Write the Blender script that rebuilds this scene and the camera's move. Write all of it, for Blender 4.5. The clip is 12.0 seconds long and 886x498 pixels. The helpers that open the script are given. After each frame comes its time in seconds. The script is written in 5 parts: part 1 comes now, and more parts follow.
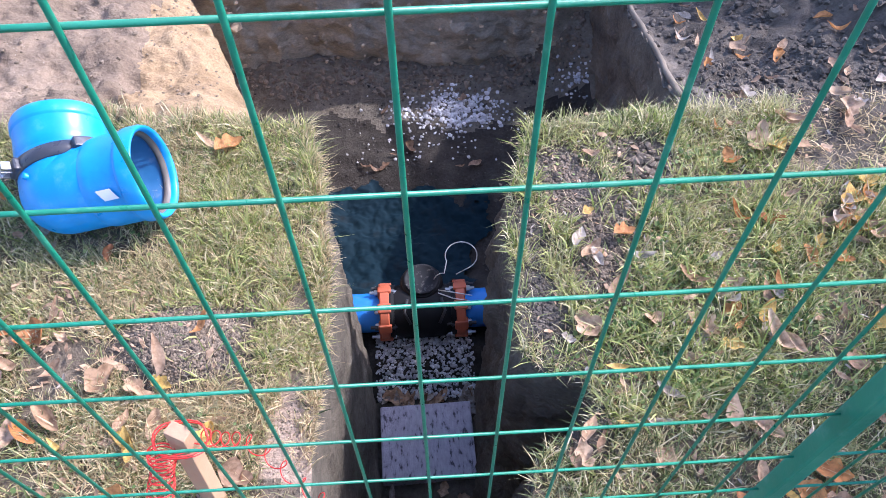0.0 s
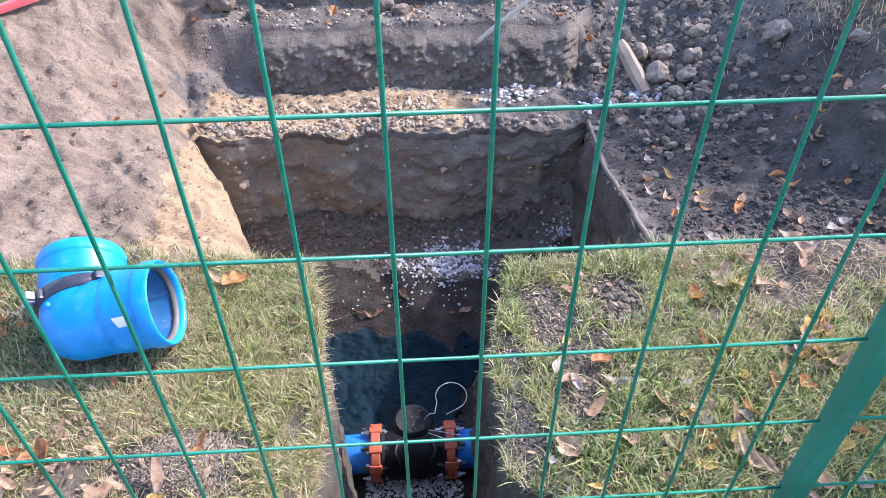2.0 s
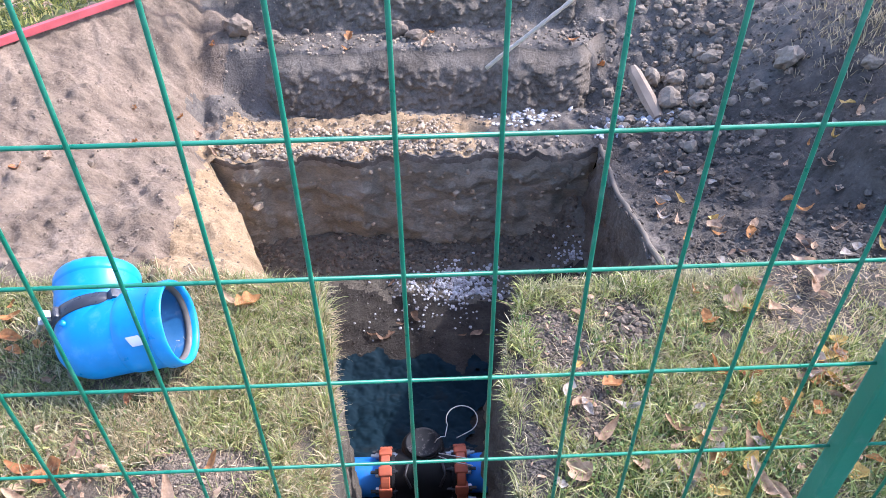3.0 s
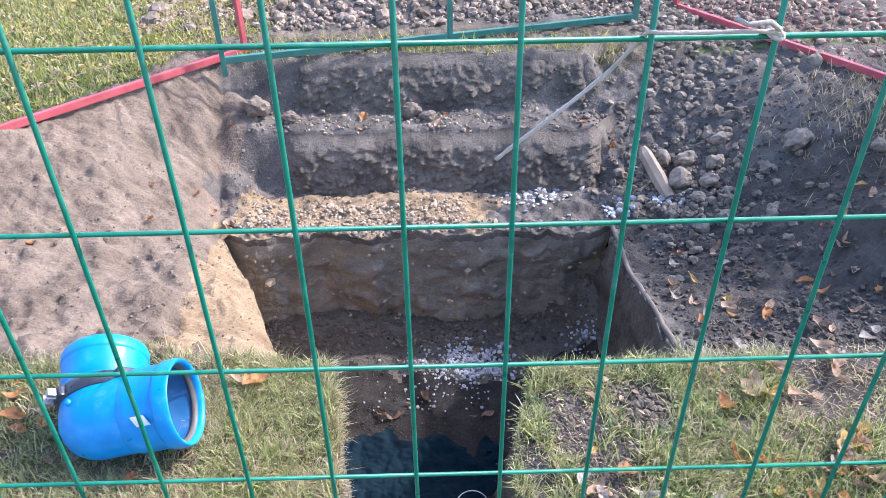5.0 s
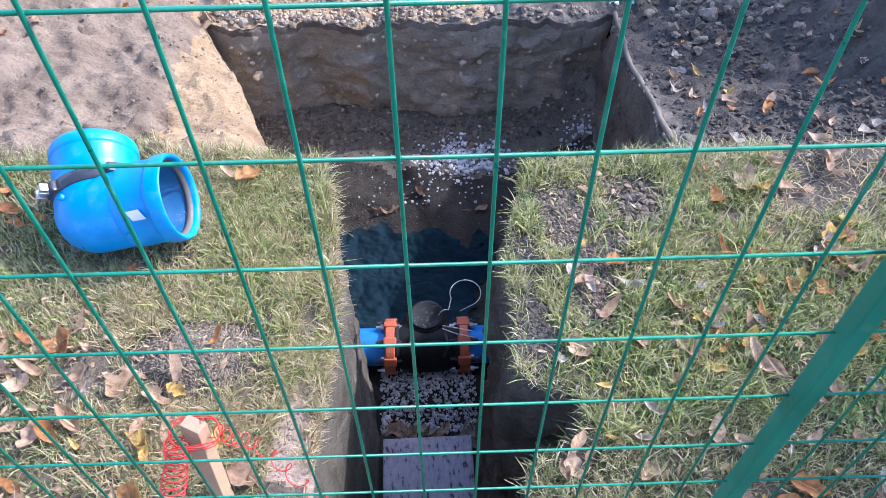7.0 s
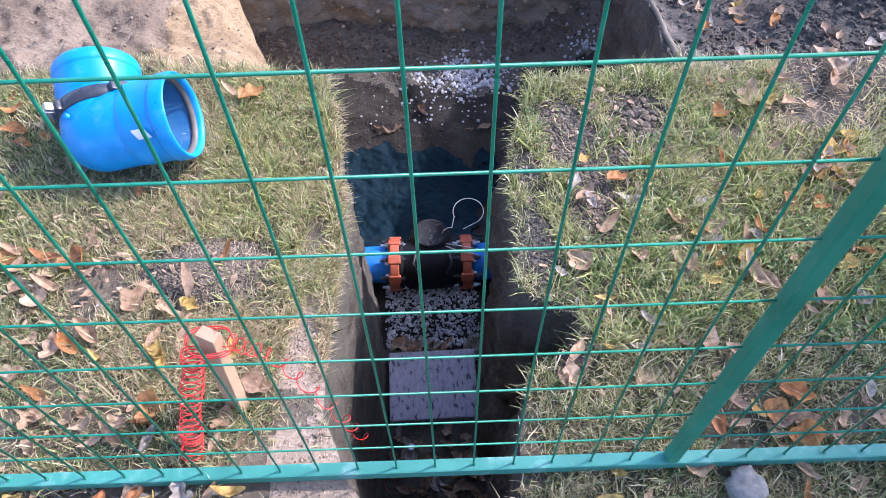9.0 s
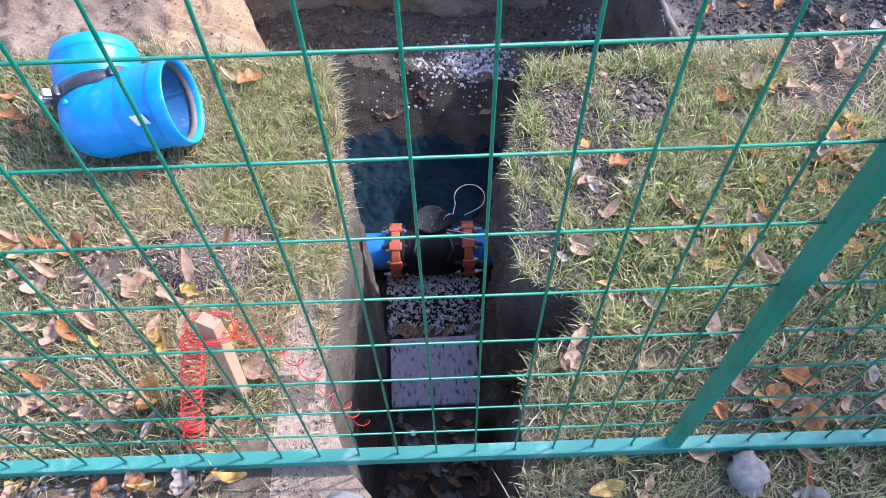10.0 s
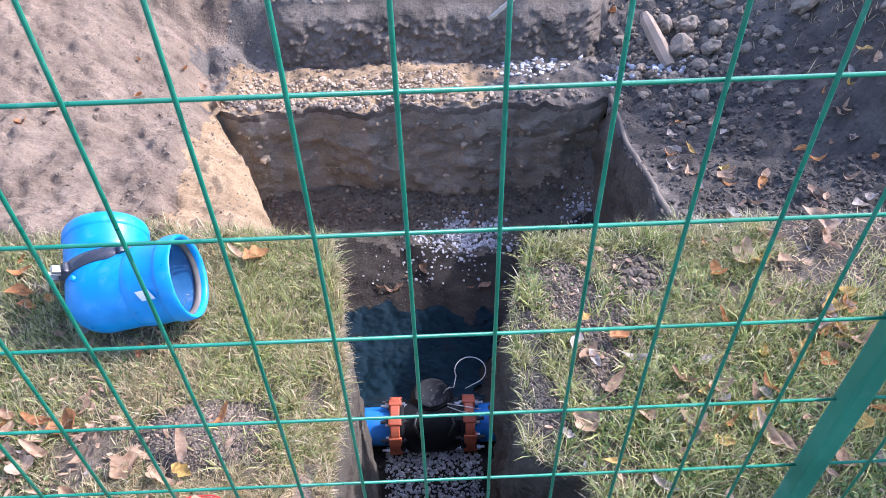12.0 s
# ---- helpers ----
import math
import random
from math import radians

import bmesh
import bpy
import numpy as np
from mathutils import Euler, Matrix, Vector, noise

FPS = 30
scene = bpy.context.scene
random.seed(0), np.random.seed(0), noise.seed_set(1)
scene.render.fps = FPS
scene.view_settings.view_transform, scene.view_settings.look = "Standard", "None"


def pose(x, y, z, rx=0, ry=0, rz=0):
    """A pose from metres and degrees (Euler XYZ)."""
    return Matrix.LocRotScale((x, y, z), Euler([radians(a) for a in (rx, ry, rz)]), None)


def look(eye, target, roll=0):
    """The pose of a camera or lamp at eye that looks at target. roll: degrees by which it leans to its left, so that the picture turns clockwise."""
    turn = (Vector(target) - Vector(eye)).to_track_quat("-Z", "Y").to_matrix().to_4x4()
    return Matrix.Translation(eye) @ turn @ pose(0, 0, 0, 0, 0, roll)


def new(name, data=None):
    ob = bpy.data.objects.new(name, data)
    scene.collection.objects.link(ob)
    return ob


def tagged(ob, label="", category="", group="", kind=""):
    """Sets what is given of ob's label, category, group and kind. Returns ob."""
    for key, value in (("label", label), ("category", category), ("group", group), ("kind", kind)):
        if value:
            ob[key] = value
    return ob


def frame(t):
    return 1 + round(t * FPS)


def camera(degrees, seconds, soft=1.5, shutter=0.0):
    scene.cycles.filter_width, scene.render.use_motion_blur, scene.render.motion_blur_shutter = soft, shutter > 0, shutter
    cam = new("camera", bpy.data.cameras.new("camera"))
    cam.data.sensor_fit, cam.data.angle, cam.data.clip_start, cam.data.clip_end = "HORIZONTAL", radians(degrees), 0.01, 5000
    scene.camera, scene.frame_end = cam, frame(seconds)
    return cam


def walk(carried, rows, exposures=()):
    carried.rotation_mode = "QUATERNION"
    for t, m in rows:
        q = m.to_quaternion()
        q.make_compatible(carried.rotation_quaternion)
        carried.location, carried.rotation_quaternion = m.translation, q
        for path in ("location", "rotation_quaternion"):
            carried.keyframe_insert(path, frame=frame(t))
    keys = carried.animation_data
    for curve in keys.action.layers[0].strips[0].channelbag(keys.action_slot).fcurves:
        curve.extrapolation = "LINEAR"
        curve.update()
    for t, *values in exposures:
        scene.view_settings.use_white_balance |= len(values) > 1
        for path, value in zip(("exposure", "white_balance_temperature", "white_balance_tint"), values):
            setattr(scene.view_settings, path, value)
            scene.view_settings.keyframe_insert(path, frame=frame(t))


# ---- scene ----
EXPO = 1.74
cam = camera(61.9, 12.0, soft=0.75)
PATH = [
    (0, (0.013, -0.319, 1.594), (0.056, 0.828, -0.044), -1.2),
    (0.5, (0.013, -0.328, 1.603), (0.059, 0.814, -0.039), -1.1),
    (1, (0.008, -0.392, 1.621), (0.062, 0.79, 0.008), -0.6),
    (1.5, (0.017, -0.45, 1.652), (0.093, 0.932, 0.207), -0.3),
    (2, (0.018, -0.49, 1.659), (0.098, 0.984, 0.309), -0.3),
    (2.5, (0.02, -0.499, 1.666), (0.093, 1.0, 0.344), -0.2),
    (3, (0.02, -0.5, 1.665), (0.069, 1.017, 0.362), -0.7),
    (3.5, (0.02, -0.502, 1.672), (0.052, 1.162, 0.563), -1.1),
    (5.5, (0.026, -0.472, 1.661), (0.047, 1.14, 0.477), -0.9),
    (6, (0.028, -0.462, 1.645), (0.047, 0.96, 0.239), -0.9),
    (6.5, (0.027, -0.458, 1.648), (0.048, 0.888, 0.169), -0.8),
    (7, (0.029, -0.465, 1.644), (0.05, 0.807, 0.101), -0.9),
    (9, (0.028, -0.498, 1.665), (0.034, 0.604, -0.004), -1.7),
    (9.5, (0.023, -0.501, 1.656), (0.03, 0.592, -0.019), -1.8),
    (10, (0.03, -0.496, 1.656), (0.03, 0.577, -0.032), -2.1),
    (10.5, (0.025, -0.494, 1.65), (0.032, 0.567, -0.045), -1.9),
    (11, (0.032, -0.494, 1.651), (0.032, 0.563, -0.047), -2.2),
    (11.5, (0.027, -0.492, 1.66), (0.043, 0.795, 0.13), -1.8),
    (12, (0.025, -0.491, 1.663), (0.045, 0.938, 0.264), -1.7),
]
walk(cam, [(t, look(eye, target, roll)) for t, eye, target, roll in PATH],
     exposures=[(0.0, EXPO, 5650, 22), (1.5, EXPO, 5650, 21), (3.0, EXPO + 0.03, 5650, 20), (3.5, EXPO + 0.04, 5750, 23), (5.5, EXPO - 0.1, 5490, 17), (7.0, EXPO - 0.08, 5380, 18), (9.0, EXPO - 0.1, 5540, 22), (12.0, EXPO - 0.08, 5540, 23)])

# ---- light ----
SUN_AZ, SUN_EL = 20.0, 41.0          # degrees from +x towards +y, and above the horizon
world = bpy.data.worlds.new("sky_world")
scene.world = world
world.use_nodes = True
wn = world.node_tree.nodes
sky = wn.new("ShaderNodeTexSky")
sky.sky_type, sky.sun_disc = "NISHITA", False
sky.sun_elevation, sky.sun_rotation = radians(SUN_EL), radians(90 - SUN_AZ)
sky.dust_density = 2.0
world.node_tree.links.new(sky.outputs[0], wn["Background"].inputs[0])
wn["Background"].inputs[1].default_value = 0.15
sun = new("sun", bpy.data.lights.new("sun", "SUN"))
sun.data.energy, sun.data.angle, sun.data.color = 2.2, radians(0.8), (1.0, 0.93, 0.82)
sd = Vector((math.cos(radians(SUN_EL)) * math.cos(radians(SUN_AZ)), math.cos(radians(SUN_EL)) * math.sin(radians(SUN_AZ)), math.sin(radians(SUN_EL))))
sun.matrix_world = look(sd * 20, (0, 0, 0))


# ---- materials ----
def material(name):
    m = bpy.data.materials.new(name)
    m.use_nodes = True
    nt = m.node_tree
    return m, nt, nt.nodes["Principled BSDF"]


def node(nt, kind, **values):
    n = nt.nodes.new(kind)
    for key, value in values.items():
        n.inputs[key].default_value = value
    return n


def ramp(nt, fac, stops):
    r = nt.nodes.new("ShaderNodeValToRGB")
    while len(r.color_ramp.elements) < len(stops):
        r.color_ramp.elements.new(0.5)
    for e, (p, c) in zip(r.color_ramp.elements, stops):
        e.position, e.color = p, (*c, 1)
    nt.links.new(fac, r.inputs[0])
    return r.outputs[0]


def mixed(nt, fac, a, b, blend="MIX"):
    m = nt.nodes.new("ShaderNodeMix")
    m.data_type, m.blend_type = "RGBA", blend
    for sock, value in ((0, fac), (6, a), (7, b)):
        if hasattr(value, "links"):
            nt.links.new(value, m.inputs[sock])
        else:
            m.inputs[sock].default_value = value if sock == 0 else (*value, 1)
    return m.outputs[2]


def coords(nt, stretch=(1, 1, 1)):
    c = nt.nodes.new("ShaderNodeTexCoord")
    mp = nt.nodes.new("ShaderNodeMapping")
    mp.inputs["Scale"].default_value = stretch
    nt.links.new(c.outputs["Object"], mp.inputs[0])
    return mp.outputs[0]


def noise_tex(nt, vec, scale, detail=6, rough=0.6):
    n = node(nt, "ShaderNodeTexNoise", Scale=scale, Detail=detail, Roughness=rough)
    nt.links.new(vec, n.inputs["Vector"])
    return n.outputs["Fac"]


def bumped(nt, bsdf, heights, strength=0.5, distance=0.01):
    total = heights[0]
    for h in heights[1:]:
        a = nt.nodes.new("ShaderNodeMath")
        a.operation = "ADD"
        nt.links.new(total, a.inputs[0]), nt.links.new(h, a.inputs[1])
        total = a.outputs[0]
    b = node(nt, "ShaderNodeBump", Strength=strength, Distance=distance)
    nt.links.new(total, b.inputs["Height"])
    nt.links.new(b.outputs[0], bsdf.inputs["Normal"])


def earth(name, dark, mid, light, stretch=(1, 1, 1), strength=0.8, distance=0.012, pebbly=0.0):
    m, nt, b = material(name)
    v = coords(nt, stretch)
    big, fine = noise_tex(nt, v, 5.0), noise_tex(nt, v, 70.0, 8, 0.7)
    col = ramp(nt, big, [(0.3, dark), (0.5, mid), (0.72, light)])
    grain = ramp(nt, fine, [(0.3, (0.7, 0.7, 0.7)), (0.7, (1.22, 1.22, 1.22))])
    col = mixed(nt, 1.0, col, grain, "MULTIPLY")
    if pebbly:
        vo = node(nt, "ShaderNodeTexVoronoi", Scale=60.0)
        nt.links.new(v, vo.inputs["Vector"])
        spots = ramp(nt, vo.outputs["Distance"], [(0.10, (1, 1, 1)), (0.16, (0, 0, 0))])
        gate = ramp(nt, noise_tex(nt, v, 18.0), [(0.52, (0, 0, 0)), (0.6, (pebbly, pebbly, pebbly))])
        both = mixed(nt, 1.0, spots, gate, "MULTIPLY")
        bw = nt.nodes.new("ShaderNodeRGBToBW")
        nt.links.new(both, bw.inputs[0])
        col = mixed(nt, bw.outputs[0], col, (0.42, 0.38, 0.32))
    nt.links.new(col, b.inputs["Base Color"])
    b.inputs["Roughness"].default_value = 0.95
    b.inputs["Specular IOR Level"].default_value = 0.2
    heights = [fine, noise_tex(nt, v, 22.0), noise_tex(nt, v, 9.0, 10, 0.68)]
    bumped(nt, b, heights, strength, distance)
    return m


def painted(name, colour, rough=0.4, dirt=(0.16, 0.13, 0.1), amount=0.35, metal=0.0, bump=0.15, scale=25.0):
    m, nt, b = material(name)
    v = coords(nt)
    wear = noise_tex(nt, v, scale, 8, 0.65)
    lo = tuple(c * 0.8 for c in colour)
    hi = tuple(min(1, c * 1.15 + 0.01) for c in colour)
    base = ramp(nt, noise_tex(nt, v, scale * 0.25), [(0.35, lo), (0.65, hi)])
    mask = ramp(nt, wear, [(0.56, (0, 0, 0)), (0.74, (amount, amount, amount))])
    bw = nt.nodes.new("ShaderNodeRGBToBW")
    nt.links.new(mask, bw.inputs[0])
    nt.links.new(mixed(nt, bw.outputs[0], base, dirt), b.inputs["Base Color"])
    r = ramp(nt, wear, [(0.3, (rough * 0.8,) * 3), (0.8, (min(1, rough * 1.6),) * 3)])
    nt.links.new(r, b.inputs["Roughness"])
    b.inputs["Metallic"].default_value = metal
    bumped(nt, b, [noise_tex(nt, v, scale * 6, 4)], bump, 0.002)
    return m


def thin(nt, b, colour, share):
    """Let light pass through a blade or leaf."""
    t = nt.nodes.new("ShaderNodeBsdfTranslucent")
    nt.links.new(colour, t.inputs[0])
    mix = nt.nodes.new("ShaderNodeMixShader")
    mix.inputs[0].default_value = share
    nt.links.new(b.outputs[0], mix.inputs[1]), nt.links.new(t.outputs[0], mix.inputs[2])
    nt.links.new(mix.outputs[0], nt.nodes["Material Output"].inputs[0])


def blades(name, stops, patch):
    """Grass: colour by blade, with straw patches."""
    m, nt, b = material(name)
    g = nt.nodes.new("ShaderNodeNewGeometry")
    v = coords(nt)
    own = ramp(nt, g.outputs["Random Per Island"], stops)
    spots = ramp(nt, noise_tex(nt, v, 4.5, 4), [(0.46, (0, 0, 0)), (0.7, (0.6, 0.6, 0.6))])
    bw = nt.nodes.new("ShaderNodeRGBToBW")
    nt.links.new(spots, bw.inputs[0])
    col = mixed(nt, bw.outputs[0], own, patch)
    nt.links.new(col, b.inputs["Base Color"])
    thin(nt, b, col, 0.4)
    b.inputs["Roughness"].default_value = 0.55
    b.inputs["Specular IOR Level"].default_value = 0.3
    b.inputs["Transmission Weight"].default_value = 0.0
    return m


def leafy(name, c1, c2, c3):
    m, nt, b = material(name)
    o = nt.nodes.new("ShaderNodeObjectInfo")
    v = coords(nt)
    own = ramp(nt, o.outputs["Random"], [(0.0, c1), (0.5, c2), (1.0, c3)])
    blot = ramp(nt, noise_tex(nt, v, 60.0, 5), [(0.35, (0.55, 0.5, 0.45)), (0.6, (1.1, 1.1, 1.1))])
    col = mixed(nt, 1.0, own, blot, "MULTIPLY")
    nt.links.new(col, b.inputs["Base Color"])
    thin(nt, b, col, 0.3)
    b.inputs["Roughness"].default_value = 0.7
    bumped(nt, b, [noise_tex(nt, v, 150.0, 3)], 0.4, 0.002)
    return m


def stony(name, dark, light, scale=30.0, rough=0.85):
    m, nt, b = material(name)
    g = nt.nodes.new("ShaderNodeNewGeometry")
    v = coords(nt)
    own = ramp(nt, g.outputs["Random Per Island"], [(0.0, dark), (1.0, light)])
    mott = ramp(nt, noise_tex(nt, v, scale, 6, 0.65), [(0.3, (0.62, 0.6, 0.58)), (0.7, (1.12, 1.1, 1.08))])
    nt.links.new(mixed(nt, 1.0, own, mott, "MULTIPLY"), b.inputs["Base Color"])
    b.inputs["Roughness"].default_value = rough
    bumped(nt, b, [noise_tex(nt, v, scale * 5, 5)], 0.6, 0.004)
    return m


TURF = earth("turf_soil", (0.09, 0.072, 0.052), (0.16, 0.128, 0.094), (0.24, 0.192, 0.14))
LAWN_SOIL = earth("lawn_soil", (0.06, 0.075, 0.03), (0.11, 0.13, 0.055), (0.19, 0.185, 0.09))
DRY = earth("dry_soil", (0.14, 0.104, 0.076), (0.225, 0.17, 0.124), (0.315, 0.24, 0.175), strength=0.75, distance=0.018, pebbly=0.6)
DUST = earth("dusty_loam", (0.33, 0.243, 0.178), (0.43, 0.322, 0.238), (0.5, 0.383, 0.288), strength=0.9, distance=0.014, pebbly=0.6)
# Ochre soil with the sun's warm brightness put into its colour.
OCHRE = earth("sunlit_ochre_soil", (0.235, 0.16, 0.09), (0.34, 0.238, 0.138), (0.435, 0.314, 0.19), strength=0.7, distance=0.016, pebbly=0.5)
# MOIST darkened: the right slope's shade in its colour; also dark bare patches.
DARKENED = earth("darkened_soil", (0.062, 0.053, 0.044), (0.103, 0.088, 0.074), (0.16, 0.138, 0.115), strength=0.8, distance=0.016, pebbly=0.5)
CLAWED = earth("clawed_soil", (0.1, 0.083, 0.066), (0.165, 0.137, 0.108), (0.24, 0.2, 0.158), strength=0.8, distance=0.012, pebbly=0.4)
CUT_BROWN = earth("brown_cut_earth", (0.1, 0.086, 0.068), (0.153, 0.132, 0.104), (0.215, 0.186, 0.147), stretch=(0.8, 0.8, 1.4), strength=0.9, distance=0.02, pebbly=0.5)
MOIST = earth("moist_soil", (0.095, 0.081, 0.068), (0.154, 0.132, 0.111), (0.225, 0.193, 0.16), strength=0.7, distance=0.014, pebbly=0.7)
CUT = earth("cut_earth", (0.225, 0.196, 0.152), (0.33, 0.287, 0.222), (0.42, 0.365, 0.284), stretch=(0.9, 0.9, 1.7), strength=0.8, distance=0.016, pebbly=0.35)
# Darker tone of cut_earth, used on the right wall only.
CUT_DARK = earth("dark_cut_earth", (0.1, 0.08, 0.062), (0.165, 0.132, 0.1), (0.23, 0.185, 0.14), stretch=(0.9, 0.9, 1.3), strength=1.0, distance=0.02, pebbly=0.4)
# Trench shade round the meter is put into this near-black soil colour.
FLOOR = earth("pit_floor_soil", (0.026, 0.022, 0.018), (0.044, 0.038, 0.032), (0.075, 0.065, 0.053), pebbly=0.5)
GRASS = blades("grass_blades", [(0.0, (0.05, 0.075, 0.03)), (0.22, (0.14, 0.18, 0.07)), (0.5, (0.37, 0.4, 0.16)), (0.75, (0.57, 0.51, 0.29)), (1.0, (0.8, 0.69, 0.49))], (0.56, 0.48, 0.29))
FAR_LAWN = blades("far_lawn_blades", [(0.0, (0.2, 0.23, 0.05)), (0.5, (0.42, 0.42, 0.11)), (1.0, (0.62, 0.53, 0.22))], (0.5, 0.43, 0.16))
WEED = blades("clover_leaves", [(0.0, (0.07, 0.13, 0.04)), (0.6, (0.18, 0.27, 0.09)), (1.0, (0.35, 0.42, 0.15))], (0.2, 0.26, 0.1))
FRESH = blades("fresh_blades", [(0.0, (0.12, 0.17, 0.035)), (0.45, (0.34, 0.38, 0.11)), (1.0, (0.58, 0.55, 0.24))], (0.42, 0.42, 0.17))
STRAW = blades("straw_blades", [(0.0, (0.22, 0.18, 0.085)), (0.4, (0.53, 0.42, 0.24)), (1.0, (0.78, 0.62, 0.38))], (0.58, 0.45, 0.27))
LEAF_TAN = leafy("leaf_tan", (0.49, 0.32, 0.2), (0.57, 0.4, 0.265), (0.4, 0.25, 0.145))
LEAF_ORANGE = leafy("leaf_orange", (0.5, 0.2, 0.06), (0.6, 0.3, 0.11), (0.45, 0.18, 0.07))
LEAF_YELLOW = leafy("leaf_yellow", (0.65, 0.4, 0.09), (0.7, 0.48, 0.15), (0.58, 0.36, 0.1))
LEAF_GREY = leafy("leaf_grey", (0.44, 0.38, 0.32), (0.52, 0.45, 0.38), (0.36, 0.3, 0.25))
LEAF_BROWN = leafy("leaf_brown", (0.3, 0.19, 0.12), (0.36, 0.24, 0.16), (0.25, 0.16, 0.1))
PEBBLE = stony("white_pebble", (0.38, 0.38, 0.4), (0.78, 0.78, 0.8), 40)
GRAVEL = stony("brown_gravel", (0.29, 0.215, 0.145), (0.6, 0.48, 0.34), 40)
CLOD = stony("soil_clod", (0.16, 0.13, 0.098), (0.34, 0.28, 0.212), 35, 0.95)
RUBBLE = stony("pale_rubble", (0.19, 0.145, 0.107), (0.48, 0.372, 0.278), 30, 0.95)
CLOD_DARK = stony("moist_soil_clod", (0.075, 0.064, 0.054), (0.15, 0.128, 0.105), 45, 0.95)
# Crumbs darkened to match the floor's painted shade.
PIT_CLOD = stony("darkened_soil_clod", (0.035, 0.03, 0.026), (0.075, 0.065, 0.054), 45, 0.95)
CRUMB = stony("brown_crumb", (0.12, 0.094, 0.07), (0.25, 0.197, 0.148), 60, 0.95)
BANK_CLOD = stony("dry_bank_clod", (0.16, 0.125, 0.09), (0.31, 0.245, 0.18), 50, 0.95)
STONE = stony("grey_stone", (0.1, 0.095, 0.088), (0.27, 0.257, 0.24), 60)
CONCRETE = stony("concrete", (0.36, 0.34, 0.33), (0.42, 0.4, 0.39), 14)
GREEN = painted("green_coating", (0.016, 0.185, 0.115), 0.42, (0.2, 0.27, 0.24), 0.5)
WIRE = painted("green_wire_coating", (0.005, 0.175, 0.105), 0.3, (0.2, 0.32, 0.26), 0.25, scale=60.0)
# Rail green lightened towards blue: the sky's sheen is put into the paint.
RAIL_GREEN = painted("skylit_green_coating", (0.04, 0.22, 0.17), 0.5, (0.3, 0.42, 0.4), 0.6, scale=14.0)
FAR_GREEN = painted("far_green_paint", (0.05, 0.2, 0.15), 0.5)
RED = painted("red_paint", (0.5, 0.09, 0.1), 0.45, (0.35, 0.2, 0.18), 0.4)
BLUE = painted("blue_plastic", (0.01, 0.28, 0.68), 0.32, (0.3, 0.42, 0.6), 0.18, bump=0.05)
BLUE_PIPE = painted("blue_pipe_plastic", (0.02, 0.2, 0.62), 0.4, (0.1, 0.1, 0.1), 0.4)
BLACK = painted("black_rubber", (0.02, 0.02, 0.022), 0.5, (0.14, 0.13, 0.12), 0.5)
STRAP = painted("dark_strap_rubber", (0.045, 0.047, 0.06), 0.28, (0.16, 0.16, 0.19), 0.5)
METER = painted("black_cast_iron", (0.008, 0.008, 0.009), 0.55, (0.03, 0.028, 0.026), 0.3)
ORANGE = painted("orange_coated_iron", (0.45, 0.105, 0.045), 0.5, (0.12, 0.08, 0.06), 0.5)
STEEL = painted("zinc_steel", (0.55, 0.55, 0.56), 0.3, (0.25, 0.22, 0.2), 0.3, metal=0.9)
SEAL = painted("grey_seal", (0.11, 0.092, 0.08), 0.5, amount=0.5)
INSIDE = painted("blue_bore", (0.012, 0.1, 0.24), 0.4, (0.2, 0.2, 0.22), 0.5)
TAG = painted("white_sticker", (0.75, 0.75, 0.78), 0.5, (0.4, 0.4, 0.42), 0.3)
TIMBER = painted("sawn_timber", (0.47, 0.3, 0.18), 0.75, (0.3, 0.18, 0.1), 0.5, scale=18.0, bump=0.5)
BARK = painted("split_wood", (0.37, 0.275, 0.195), 0.85, (0.22, 0.16, 0.11), 0.6, scale=40.0, bump=0.7)
MUDDY = painted("muddy_wood", (0.17, 0.135, 0.1), 0.9, (0.08, 0.068, 0.056), 0.8, scale=30.0, bump=0.7)
CORD = painted("red_cord", (0.75, 0.035, 0.025), 0.35, amount=0.1)
ROPE = painted("white_rope", (0.6, 0.47, 0.39), 0.85, (0.4, 0.33, 0.28), 0.5, scale=80.0, bump=0.8)
CABLE = painted("white_cable", (0.6, 0.58, 0.55), 0.4)
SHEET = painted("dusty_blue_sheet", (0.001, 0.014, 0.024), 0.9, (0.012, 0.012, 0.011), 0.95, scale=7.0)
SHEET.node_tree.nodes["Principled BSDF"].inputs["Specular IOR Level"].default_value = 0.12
GLASS_LID = painted("dusty_grey_lid", (0.012, 0.013, 0.016), 0.65, (0.22, 0.21, 0.2), 0.6, scale=45.0)
for dull in (METER, GLASS_LID):
    dull.node_tree.nodes["Principled BSDF"].inputs["Specular IOR Level"].default_value = 0.2


# ---- mesh helpers ----
def mesh_from(name, verts, faces, mats, smooth=False, index=None):
    me = bpy.data.meshes.new(name)
    me.from_pydata([tuple(v) for v in verts] if not isinstance(verts, np.ndarray) else verts.tolist(), [], faces if isinstance(faces, list) else faces.tolist())
    for m in (mats if isinstance(mats, (list, tuple)) else [mats]):
        me.materials.append(m)
    if index is not None:
        me.polygons.foreach_set("material_index", np.asarray(index, dtype=np.int32))
    if smooth:
        me.polygons.foreach_set("use_smooth", np.ones(len(me.polygons), dtype=bool))
    me.update()
    return me


def part(name, bm, mat, parent=None, label="", smooth=False):
    me = bpy.data.meshes.new(name)
    bm.normal_update()
    bm.to_mesh(me)
    bm.free()
    me.materials.append(mat)
    if smooth:
        me.polygons.foreach_set("use_smooth", np.ones(len(me.polygons), dtype=bool))
    ob = new(name, me)
    ob.parent = parent
    if label:
        ob["label"] = label
    return ob


